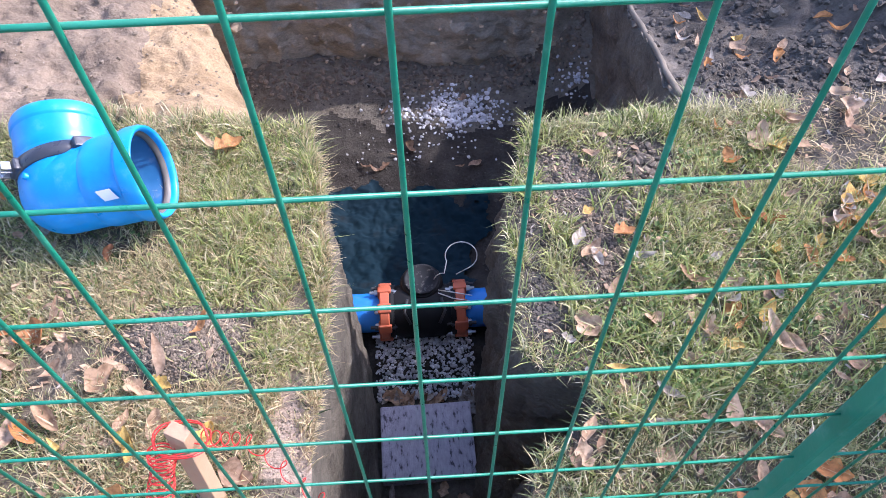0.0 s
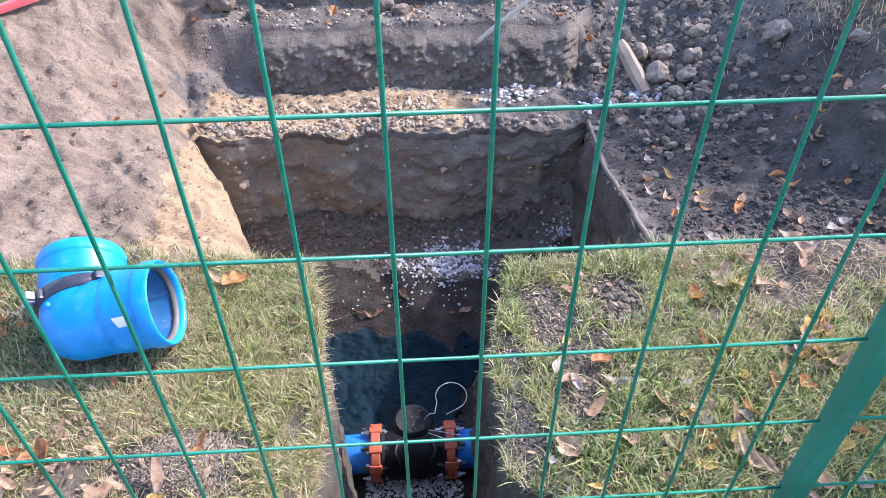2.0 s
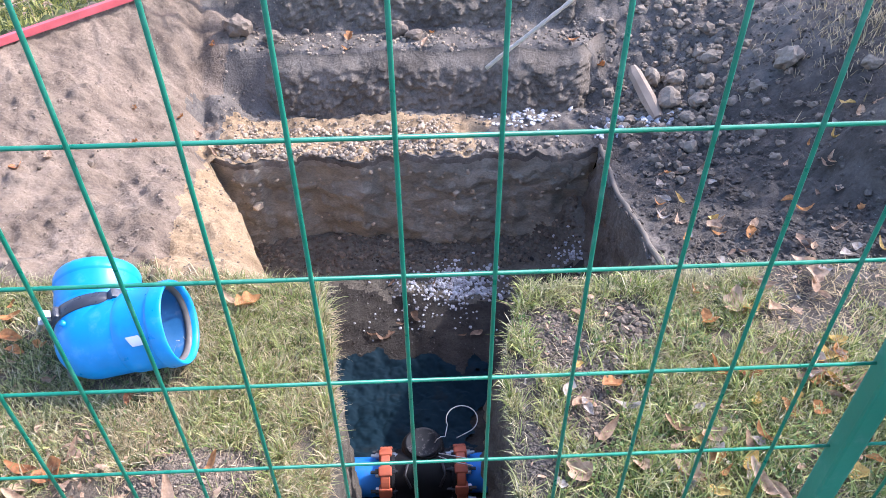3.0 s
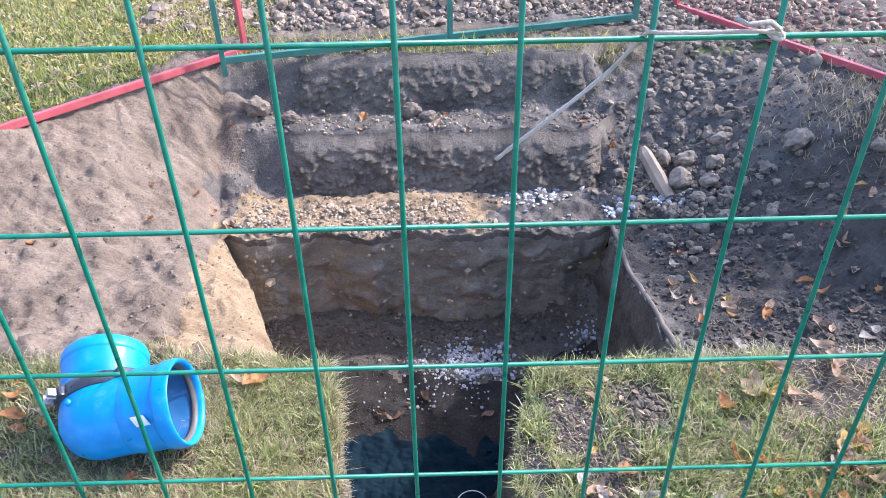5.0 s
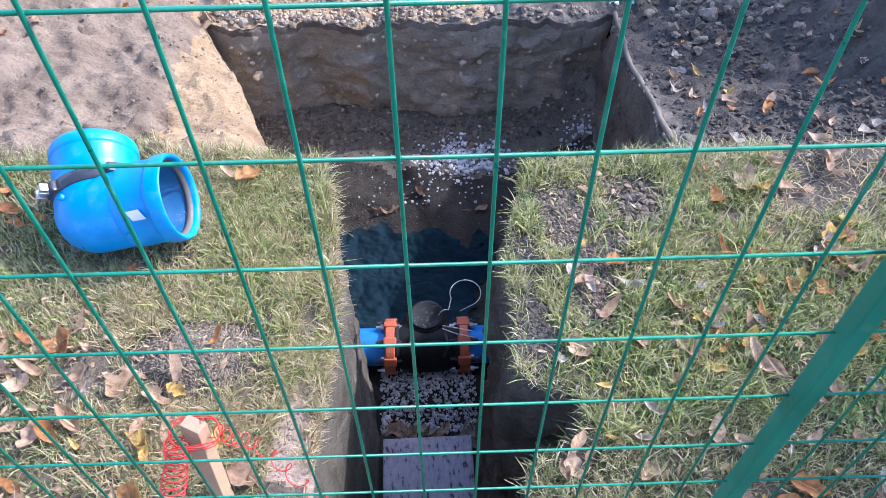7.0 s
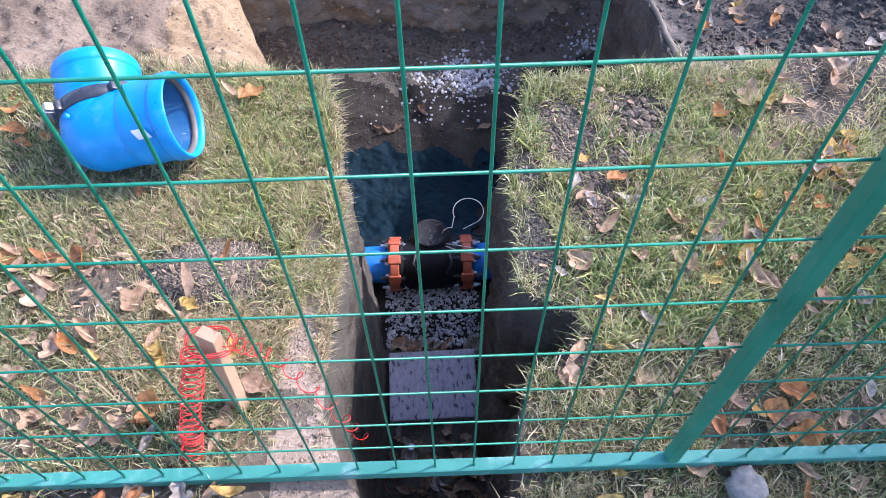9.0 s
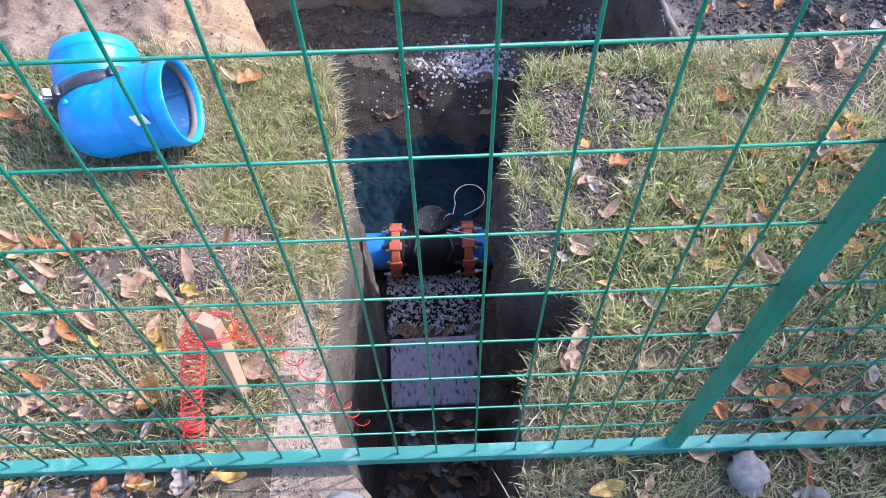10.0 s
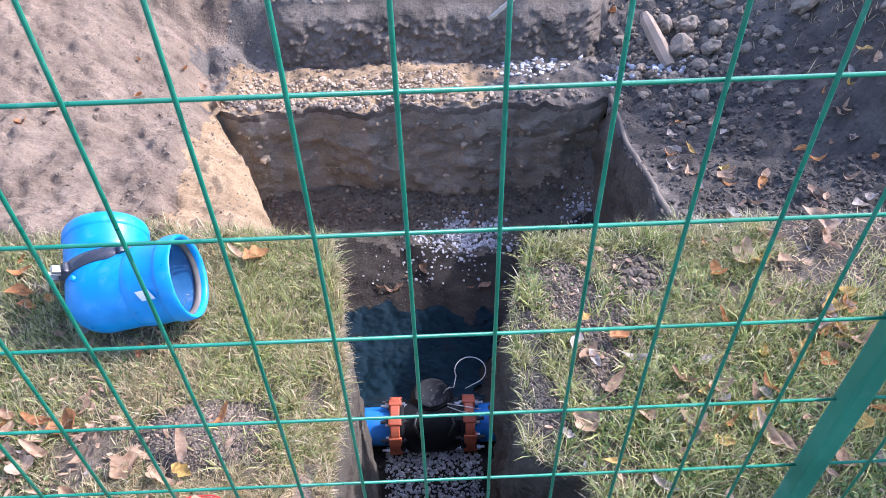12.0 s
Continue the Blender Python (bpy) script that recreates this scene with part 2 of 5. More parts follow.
def empty(name, m, label, category, group="", kind=""):
    ob = new(name)
    ob.empty_display_size = 0.05
    ob.matrix_world = m
    return tagged(ob, label, category, group, kind)


def box(bm, size, m, bevel=0.0):
    r = bmesh.ops.create_cube(bm, size=1.0, matrix=m @ Matrix.Diagonal((*size, 1)))
    if bevel:
        edges = {e for v in r["verts"] for e in v.link_edges}
        bmesh.ops.bevel(bm, geom=list(edges), offset=bevel, segments=2, affect="EDGES", profile=0.6)


def lathe(bm, profile, m, n=48):
    """Turn a profile of (radius, height) round the z axis of m."""
    rings = []
    for r, h in profile:
        rings.append([bm.verts.new(m @ Vector((r * math.cos(2 * math.pi * k / n), r * math.sin(2 * math.pi * k / n), h))) for k in range(n)])
    for a, b in zip(rings, rings[1:]):
        for k in range(n):
            bm.faces.new((a[k], a[(k + 1) % n], b[(k + 1) % n], b[k]))
    return rings


def axis(origin, direction, up=(0, 0, 1)):
    """A pose whose z axis points along direction."""
    z = Vector(direction).normalized()
    x = Vector(up).cross(z)
    if x.length < 1e-4:
        x = Vector((1, 0, 0))
    x.normalize()
    y = z.cross(x)
    return Matrix.Translation(origin) @ Matrix((x, y, z)).transposed().to_4x4()


def tube(bm, points, radius, n=8, taper=None, closed_ends=True):
    """A round tube along points."""
    pts = [Vector(p) for p in points]
    rings, ref = [], None
    for i, p in enumerate(pts):
        d = (pts[min(i + 1, len(pts) - 1)] - pts[max(i - 1, 0)]).normalized()
        if ref is None:
            ref = d.orthogonal().normalized()
        ref = (ref - d * ref.dot(d)).normalized()
        side = d.cross(ref)
        r = radius if taper is None else radius * taper(i / (len(pts) - 1))
        rings.append([bm.verts.new(p + (ref * math.cos(2 * math.pi * k / n) + side * math.sin(2 * math.pi * k / n)) * r) for k in range(n)])
    for a, b in zip(rings, rings[1:]):
        for k in range(n):
            bm.faces.new((a[k], a[(k + 1) % n], b[(k + 1) % n], b[k]))
    if closed_ends:
        bm.faces.new(rings[0][::-1]), bm.faces.new(rings[-1])


RNG = np.random.default_rng(7)
TABLE = RNG.random((256, 256))


def value_noise(x, y):
    xi, yi = np.floor(x).astype(int), np.floor(y).astype(int)
    fx, fy = x - xi, y - yi
    fx, fy = fx * fx * (3 - 2 * fx), fy * fy * (3 - 2 * fy)
    a, b = TABLE[xi % 256, yi % 256], TABLE[(xi + 1) % 256, yi % 256]
    c, d = TABLE[xi % 256, (yi + 1) % 256], TABLE[(xi + 1) % 256, (yi + 1) % 256]
    return (a * (1 - fx) + b * fx) * (1 - fy) + (c * (1 - fx) + d * fx) * fy


def fbm(x, y, scale, octaves=4, shift=0.0):
    """Rolling noise about zero, from -1 to 1."""
    x, y = np.asarray(x, float), np.asarray(y, float)
    total, amp, norm = 0.0, 1.0, 0.0
    for o in range(octaves):
        total = total + amp * (value_noise(x * scale * 2 ** o + shift + 17.3 * o, y * scale * 2 ** o + 2 * shift + 9.1 * o) * 2 - 1)
        norm += amp
        amp *= 0.5
    return total / norm


def smooth(a, b, x):
    t = np.clip((x - a) / (b - a), 0, 1)
    return t * t * (3 - 2 * t)


# ---- the lie of the land ----
BOTTOM = -1.35
LEFT_EDGE = [(-0.13, -0.10), (-0.2, -0.02), (-0.262, 0.15), (-0.25, 0.4), (-0.24, 0.65), (-0.255, 0.92), (-0.33, 1.28), (-0.42, 1.36), (-0.58, 1.6), (-0.86, 2.3), (-1.14, 2.88)]
BACK_EDGE = [(-1.14, 2.88), (-0.5, 2.92), (0.3, 2.9), (0.985, 2.88)]
RIGHT_EDGE = [(0.985, 2.88), (0.935, 2.5), (0.91, 2.12), (0.895, 1.83), (0.862, 1.5), (0.84, 1.36), (0.82, 1.275), (0.32, 1.235), (0.25, 1.0), (0.24, 0.8), (0.228, 0.6), (0.22, 0.48), (0.285, 0.425), (0.38, 0.4), (0.385, 0.335), (0.355, 0.292), (0.285, 0.265), (0.235, 0.225), (0.21, 0.14), (0.19, -0.10)]
NEAR_EDGE = [(0.19, -0.10), (-0.13, -0.10)]


def dense(points, step):
    out = []
    for (x0, y0), (x1, y1) in zip(points, points[1:]):
        n = max(1, round(math.hypot(x1 - x0, y1 - y0) / step))
        out += [(x0 + (x1 - x0) * k / n, y0 + (y1 - y0) * k / n) for k in range(n)]
    return out + [points[-1]]


def wobble(points, amount=0.018):
    """Let a cut edge run unevenly."""
    p = np.array(points)
    s = np.concatenate([[0], np.cumsum(np.hypot(*np.diff(p, axis=0).T))])
    fade = np.minimum(1, np.minimum(s, s[-1] - s) / 0.05)[:, None]
    dx = np.stack([fbm(p[:, 0] + 3, p[:, 1], 5.0, 4), fbm(p[:, 0] + 31, p[:, 1] + 7, 5.0, 4)], 1)
    return p + dx * amount * fade


EDGES = {n: wobble(dense(e, 0.014), 0.06 if n == "back" else 0.02) for n, e in (("left", LEFT_EDGE), ("back", BACK_EDGE), ("right", RIGHT_EDGE), ("near", NEAR_EDGE))}
RIM = np.concatenate([EDGES["left"][:-1], EDGES["back"][:-1], EDGES["right"][:-1], EDGES["near"][:-1]])


def inside(x, y):
    """Whether points lie within the pit's rim, and the nearest rim point's index and distance."""
    x, y = np.ravel(x), np.ravel(y)
    res = np.zeros(len(x), bool)
    near = np.full(len(x), 9.0)
    which = np.zeros(len(x), int)
    rx, ry = RIM[:, 0], RIM[:, 1]
    sel = np.where((x > -1.5) & (x < 1.4) & (y > -0.5) & (y < 3.3))[0]
    for c in np.array_split(sel, max(1, len(sel) // 4000)):
        px, py = x[c][:, None], y[c][:, None]
        x1, y1, x2, y2 = rx[None], ry[None], np.roll(rx, -1)[None], np.roll(ry, -1)[None]
        cross = ((y1 > py) != (y2 > py)) & (px < (x2 - x1) * (py - y1) / (y2 - y1 + 1e-12) + x1)
        res[c] = cross.sum(1) % 2 == 1
        d = np.hypot(px - x1, py - y1)
        which[c], near[c] = d.argmin(1), d.min(1)
    return res, near, which


def land(x, y):
    """Height of the ground outside the pit."""
    x, y = np.asarray(x, float), np.asarray(y, float)
    h = fbm(x, y, 2.2, 4) * 0.012 + fbm(x, y, 12.0, 3, 5) * 0.006
    beyond = smooth(1.26, 1.38, y + fbm(x, y, 6.0, 3, 8) * 0.03)
    # stepped cut behind the pit
    wob = fbm(x, y * 0 + 1, 1.6, 4, 3) * 0.05
    steps = -0.6 + 0.3 * smooth(3.41, 3.62, y + wob) + 0.3 * smooth(3.84, 4.06, y + wob * 1.3)
    # left bank, falling from the red fence to the pit
    fence = ((x + 2.23) * 1.161 - (y - 3.1) * 0.9) / 1.469 * 1.0
    rim_x = np.interp(y, [1.3, 1.6, 2.3, 2.9, 3.4, 4.1], [-0.45, -0.58, -0.86, -1.15, -1.25, -1.3])
    frac = np.clip(fence / (np.abs(rim_x - x) + np.abs(fence) + 1e-3), 0, 1)
    bank = -(0.30 + 0.30 * smooth(1.5, 3.0, y)) * (1 - 0.5 * smooth(3.2, 3.7, y)) * (1 - smooth(3.6, 4.15, y)) * frac ** 1.3 * smooth(1.28, 1.75, y)
    left = smooth(0.42, -0.14, x - rim_x + fbm(x, y, 4.0, 3, 37) * 0.12)
    bank = np.where(fence < 0, 0.0, bank)
    # right side, falling gently to the pit and rising to the far fence
    rim_r = np.interp(y, [2.75, 3.0], [0.7, 1.02])
    right = smooth(0.0, 0.14, x - rim_r + wob)
    slope = -(0.08 + 0.47 * np.clip((y - 1.3) / 1.45, 0, 1) ** 0.8) * (1 - smooth(1.1, 2.5, x)) * (1 - smooth(3.2, 4.5, y))
    base = steps * (1 - left) + bank * left
    base = base * (1 - right) + slope * right
    stepped = smooth(3.25, 3.4, y) * (1 - smooth(4.1, 4.3, y)) * (1 - right) * (1 - left)
    base = np.where(y > 4.2, base * (1 - smooth(4.2, 4.6, y)), base)
    rough = fbm(x, y, 3.0, 5, 11) * 0.06 + np.abs(fbm(x, y, 6.0, 4, 21)) * 0.075 + np.abs(fbm(x, y, 15.0, 3, 51)) * 0.035 + fbm(x, y, 26.0, 2, 91) * 0.016 + np.abs(fbm(x + 0.3 * y, y, 21.0, 3, 63)) * 0.03
    rough = rough + np.abs(fbm(0.8 * x + 0.6 * y, (0.8 * y - 0.6 * x) * 0.25, 13.0, 4, 77)) * 0.045 * left
    crack = x - np.interp(y, [1.3, 1.7, 2.3, 2.95], [-0.97, -1.0, -1.08, -1.16]) + fbm(x, y, 5.0, 3, 29) * 0.05
    base = base + (0.035 * smooth(-0.25, -0.01, crack) * (1 - smooth(0.0, 0.03, crack)) - 0.03 * np.exp(-(crack / 0.022) ** 2)) * left * (1 - smooth(2.85, 3.05, y))
    dug = beyond * (1 - smooth(4.3, 5.0, y)) * np.where(fence < -0.05, 0, 1) * (1 - smooth(2.9, 3.3, x))
    mound = 0.2 * smooth(1.0, 0.55, np.hypot((x - 2.15) / 0.55, (y - 1.95) / 0.5) + fbm(x, y, 4.0, 3, 15) * 0.15) * beyond
    mound = mound + 0.035 * np.exp(-((x + 0.58) / 0.13) ** 2 - ((y - 0.56) / 0.1) ** 2)
    heap = smooth(4.5, 5.6, y) * smooth(-1.9, -0.9, x) * (0.35 + fbm(x, y, 1.2, 4, 61) * 0.25)
    return h + dug * (base + rough * (0.7 - 0.35 * stepped)) + mound + heap


def axis_lines(fine_a, fine_b, step, lo, hi):
    mid = np.arange(fine_a, fine_b + 1e-6, step)
    grow, v, s = [], fine_b, step
    while v < hi:
        s *= 1.25
        v += s
        grow.append(v)
    down, v, s = [], fine_a, step
    while v > lo:
        s *= 1.25
        v -= s
        down.append(v)
    return np.concatenate([down[::-1], mid, grow])


def build_ground():
    xs, ys = axis_lines(-2.4, 2.8, 0.014, -60, 60), axis_lines(-0.25, 4.5, 0.014, -40, 80)
    X, Y = np.meshgrid(xs, ys)
    x, y = X.ravel().copy(), Y.ravel().copy()
    isin, near, which = inside(x, y)
    edge = isin & (near < 0.023)
    x[edge], y[edge] = RIM[which[edge], 0], RIM[which[edge], 1]
    core = isin & ~edge
    z = land(x, y)
    w = len(xs)
    i = (np.arange(len(ys) - 1)[:, None] * w + np.arange(w - 1)[None]).ravel()
    faces = np.stack([i, i + 1, i + w + 1, i + w], 1)
    faces = faces[~core[faces].any(1)]
    keep = np.unique(faces)
    remap = np.zeros(len(x), int)
    remap[keep] = np.arange(len(keep))
    faces = remap[faces]
    verts = np.stack([x, y, z], 1)[keep]
    c = verts[faces].mean(1)
    cx, cy = c[:, 0], c[:, 1] + fbm(c[:, 0], c[:, 1], 8.0, 3, 4) * 0.05
    rim_x = np.interp(cy, [1.3, 1.6, 2.3, 2.9, 3.4, 4.1], [-0.45, -0.58, -0.86, -1.15, -1.25, -1.3])
    index = np.zeros(len(faces), int)
    dug = (cy > np.where(cx > 0, 1.26, 1.3)) & (cy < 4.1) & (((cx + 2.23) * 1.161 - (cy - 3.1) * 0.9) > 0)
    index[dug] = 2
    index[dug & (cx < rim_x + 0.12 + fbm(c[:, 0], c[:, 1], 4, 5) * 0.55)] = 1
    index[(cy > 4.6) & (cx > -1.3)] = 2
    # Right slope takes the soil with shade put into its colour.
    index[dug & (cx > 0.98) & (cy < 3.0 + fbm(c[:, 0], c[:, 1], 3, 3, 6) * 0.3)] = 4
    # Pit face below the crack: ochre, with its sunlit warmth painted in.
    index[dug & (cx > np.interp(cy, [1.3, 1.7, 2.3, 2.95], [-0.97, -1.0, -1.08, -1.16]) + fbm(c[:, 0], c[:, 1], 5, 3, 29) * 0.05) & (cx < rim_x + 0.3) & (cy < 2.95)] = 5
    # Sunlit patch painted on the ledge, ending where the shade begins.
    index[dug & (cy > 2.9) & (cy < 3.34) & (cx > -1.1 + fbm(c[:, 0], c[:, 1], 6, 4, 14) * 0.25) & (cx < 0.35 + fbm(c[:, 0], c[:, 1], 5, 3, 44) * 0.25)] = 5
    far_turf = (index == 0) & ((np.abs(c[:, 0]) > 1.7) | (c[:, 1] < -0.2) | (c[:, 1] > 4.2)) & ~((cy > 4.2) & (cx > -1.6))
    index[far_turf] = 6
    # Bare patches in the turf use the same dark soil.
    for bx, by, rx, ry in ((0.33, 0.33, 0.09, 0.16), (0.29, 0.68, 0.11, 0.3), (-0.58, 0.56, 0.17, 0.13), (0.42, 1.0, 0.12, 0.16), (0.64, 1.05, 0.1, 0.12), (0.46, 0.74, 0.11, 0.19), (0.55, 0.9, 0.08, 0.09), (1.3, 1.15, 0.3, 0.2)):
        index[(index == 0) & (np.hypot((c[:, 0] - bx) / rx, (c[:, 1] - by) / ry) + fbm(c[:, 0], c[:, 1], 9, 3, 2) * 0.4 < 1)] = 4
    index[(cy > -0.3) & (cy < 0.5 + 0.3 * fbm(c[:, 0], c[:, 1], 7, 3)) & (cx > -0.35 + fbm(c[:, 0], c[:, 1], 12, 4) * 0.14) & (cx < -0.1)] = 3
    return tagged(new("ground", mesh_from("ground", verts, faces, [TURF, DRY, MOIST, DUST, DARKENED, OCHRE, LAWN_SOIL], True, index)), "autumn ground of turf, dry loam and dug moist soil", "ground", kind="structure")


build_ground()


def build_wall(name, pts, mat, label, lean=0.03):
    """A cut earth face below one side of the rim, with a lip that laps onto the ground."""
    n, rows = len(pts), 84
    d = np.gradient(pts, axis=0)
    d /= np.hypot(d[:, 0], d[:, 1])[:, None]
    out = np.stack([-d[:, 1], d[:, 0]], 1)
    s = np.concatenate([[0], np.cumsum(np.hypot(*np.diff(pts, axis=0).T))])
    lip = pts + out * 0.035
    top = land(pts[:, 0], pts[:, 1])
    verts = [np.column_stack([lip, land(lip[:, 0], lip[:, 1]) - 0.004]), np.column_stack([pts + out * 0.008, top - 0.002])]
    for k in range(1, rows):
        f = k / (rows - 1)
        z = top + (BOTTOM - 0.06 - top) * f
        bulge = fbm(s, z, 3.5, 5, 13) * 0.06 + fbm(s * 0.5, z * 4.0, 4.0, 3, 33) * 0.007 + fbm(s, z, 15.0, 4, 5) * 0.024 + np.maximum(0, fbm(s, z, 34.0, 3, 9)) * 0.022 + np.abs(fbm(s * 1.6, z * 0.5, 11.0, 3, 19)) * 0.035 * smooth(0.3, 0.0, f)
        slant, calm = lean + 0 * s, 1.0
        if name == "wall_left":
            slant = lean + 0.03 * smooth(1.36, 1.75, pts[:, 1])
            calm = 0.4 + 0.6 * smooth(1.2, 1.5, pts[:, 1])
        elif name == "wall_right":
            slant = lean + 0.12 * smooth(0.2, 0.28, pts[:, 1]) * (1 - smooth(0.4, 0.46, pts[:, 1]))
        inset = slant * f - 0.012 * math.sin(math.pi * f)
        bulge = bulge * calm
        verts.append(np.column_stack([pts - out * (inset + bulge * min(1, 5 * f))[:, None], z]))
    verts = np.concatenate(verts)
    i = (np.arange(rows)[:, None] * n + np.arange(n - 1)[None]).ravel()
    faces = np.stack([i, i + n, i + n + 1, i + 1], 1)
    index = None
    if name == "wall_left":
        index = (verts[faces].mean(1)[:, 1] > 1.3).astype(int)
    elif isinstance(mat, list):
        index = np.repeat(np.arange(rows) < 5, n - 1).astype(int)
    return tagged(new(name, mesh_from(name, verts, faces, mat, True, index)), label, "earth wall", kind="structure")


build_wall("wall_left", EDGES["left"], [CUT_BROWN, OCHRE], "cut earth face of the trench with roots and strata")
build_wall("wall_back", EDGES["back"], [CUT, CLAWED], "dark cut earth face at the pit's far end")
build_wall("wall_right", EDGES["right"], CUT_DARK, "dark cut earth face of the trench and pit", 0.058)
build_wall("wall_near", EDGES["near"], CUT, "cut earth face below the concrete kerb")


def build_step(name, y0, top, bottom, seed, label):
    """A stepped soil face scraped by bucket teeth, each scrape ending in a small torn lip."""
    xs = np.arange(-1.12, 1.16, 0.0065)
    rows = 64
    g = np.random.default_rng(seed)
    level = np.linspace(bottom - 0.03, top + 0.02, rows)
    X, Z = np.meshgrid(xs, level)
    F = np.linspace(0, 1, rows)[:, None] + X * 0
    lips = X * 0
    for band in np.arange(bottom + 0.02, top - 0.02, 0.036):
        for cx in np.arange(-1.1, 1.12, 0.05):
            if g.random() < 0.3:
                continue
            px, pz, wide, tall = cx + g.normal(0, 0.016), band + g.normal(0, 0.012), g.uniform(0.014, 0.034), g.uniform(0.02, 0.04)
            i0, i1 = np.searchsorted(xs, (px - 0.05, px + 0.05))
            dx, dz = X[:, i0:i1] - px - 0.25 * (Z[:, i0:i1] - pz), Z[:, i0:i1] - pz
            shape = np.clip(1 - np.abs(dx) / wide, 0, 1) ** 0.7 * np.where(dz < 0, np.clip(1 + dz / 0.01, 0, 1), np.clip(1 - dz / tall, 0, 1))
            lips[:, i0:i1] = np.maximum(lips[:, i0:i1], shape * g.uniform(0.012, 0.034))
    wob = fbm(X, X * 0 + 1, 1.6, 4, 3) * 0.05
    Zr = Z + fbm(X, X * 0 + seed, 5.0, 3) * 0.02
    lump = fbm(X, F * 0.5, 5.0, 5, seed + 3) * 0.045 + fbm(X, F * 0.45, 26.0, 3, seed + 5) * 0.024
    fade = np.minimum(1, np.minimum(4 * F, 2.2 * (1 - F) + 0.1))
    Y = y0 - wob - 0.085 + 0.15 * F ** 1.3 + 0.05 * smooth(0.8, 1.0, F) - (lips + lump) * fade + 0.3 * smooth(-0.75, -1.1, X) + 0.2 * smooth(0.95, 1.15, X)
    n = len(xs)
    i = (np.arange(rows - 1)[:, None] * n + np.arange(n - 1)[None]).ravel()
    tagged(new(name, mesh_from(name, np.stack([X, Y, Zr], -1).reshape(-1, 3), np.stack([i, i + 1, i + n + 1, i + n], 1), CLAWED, True)), label, "earth wall", kind="structure")


build_step("wall_step_lower", 3.44, -0.3, -0.6, 3, "lower soil step with bucket tooth marks")
build_step("wall_step_upper", 3.95, 0.0, -0.3, 8, "upper soil step below the far turf")


def floor_height(x, y):
    x, y = np.asarray(x, float), np.asarray(y, float)
    bed = 0.1 * smooth(0.98, 1.16, y) * (1 - smooth(1.4, 1.6, y))
    far = 0.08 * smooth(1.9, 2.5, y) + 0.25 * smooth(0.5, 1.0, x + fbm(x, y, 4.0, 3, 17) * 0.15) * smooth(1.9, 2.6, y)
    far = far + 0.12 * smooth(2.5, 2.95, y + fbm(x, y, 4.0, 4, 27) * 0.2)
    return BOTTOM + bed + far + fbm(x, y, 3.0, 4, 71) * 0.03 + np.abs(fbm(x, y, 10.0, 4, 75)) * 0.03


def build_floor():
    xs, ys = np.arange(-1.35, 1.3, 0.025), np.arange(-0.25, 3.15, 0.025)
    X, Y = np.meshgrid(xs, ys)
    verts = np.column_stack([X.ravel(), Y.ravel(), floor_height(X.ravel(), Y.ravel())])
    w = len(xs)
    i = (np.arange(len(ys) - 1)[:, None] * w + np.arange(w - 1)[None]).ravel()
    faces = np.stack([i, i + 1, i + w + 1, i + w], 1)
    c = verts[faces].mean(1)
    # Both ends stay lighter; the painted shade lies between them.
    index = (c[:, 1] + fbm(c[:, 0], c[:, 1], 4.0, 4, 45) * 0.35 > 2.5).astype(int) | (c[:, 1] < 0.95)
    tagged(new("floor", mesh_from("floor", verts, faces, [FLOOR, CUT_BROWN], True, index)), "trench bottom soil with its shade put into the colour", "trench floor", kind="structure")


build_floor()

# ---- near fence panel of welded wire ----
CELL_W, CELL_H = 0.15 / 1.76, 0.15
RAIL_TOP = 0.05


def rod(length, radius, m, n=10):
    bm = bmesh.new()
    tube(bm, [m @ Vector((0, 0, 0)), m @ Vector((0, 0, length * 0.5)), m @ Vector((0, 0, length))], radius, n)
    return bm


def build_fence():
    fence = empty("fence_panel", pose(0, 0, 0), "green coated welded wire fence panel on a square steel frame", "fence")
    bm = bmesh.new()
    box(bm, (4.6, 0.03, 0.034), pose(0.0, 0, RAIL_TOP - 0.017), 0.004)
    part("bottom_rail", bm, RAIL_GREEN, fence, "green painted square bottom rail, sky sheen in its colour")
    bm = bmesh.new()
    box(bm, (0.027, 0.028, 2.3), pose(6 * CELL_W + 0.006, 0.0, 1.15 + RAIL_TOP + 0.002), 0.004)
    part("post", bm, GREEN, fence, "green square steel post with worn paint")
    rng = random.Random(3)
    for c in range(-24, 27):
        if c == 6:
            continue
        x = c * CELL_W + rng.uniform(-0.0012, 0.0012)
        bm = rod(2.3, 0.0022, pose(x, 0, RAIL_TOP - 0.004))
        part("vertical_wire", bm, WIRE, fence, smooth=True)
        bm = bmesh.new()
        bmesh.ops.create_icosphere(bm, subdivisions=1, radius=0.0042, matrix=pose(x + 0.001, -0.001, RAIL_TOP + 0.001))
        part("weld", bm, WIRE, fence, smooth=True)
    for r in range(1, 16):
        z = r * CELL_H + {1: 0.02, 4: -0.007, 5: -0.006, 10: -0.002}.get(r, 0.0) + rng.uniform(-0.001, 0.001)
        for lo, hi in ((-2.28, 6 * CELL_W - 0.011), (6 * CELL_W + 0.019, 2.28)):
            bm = rod(hi - lo, 0.0021, pose(lo, 0.0036, z, 0, 90, 0))
            part("horizontal_wire", bm, WIRE, fence, smooth=True)


build_fence()


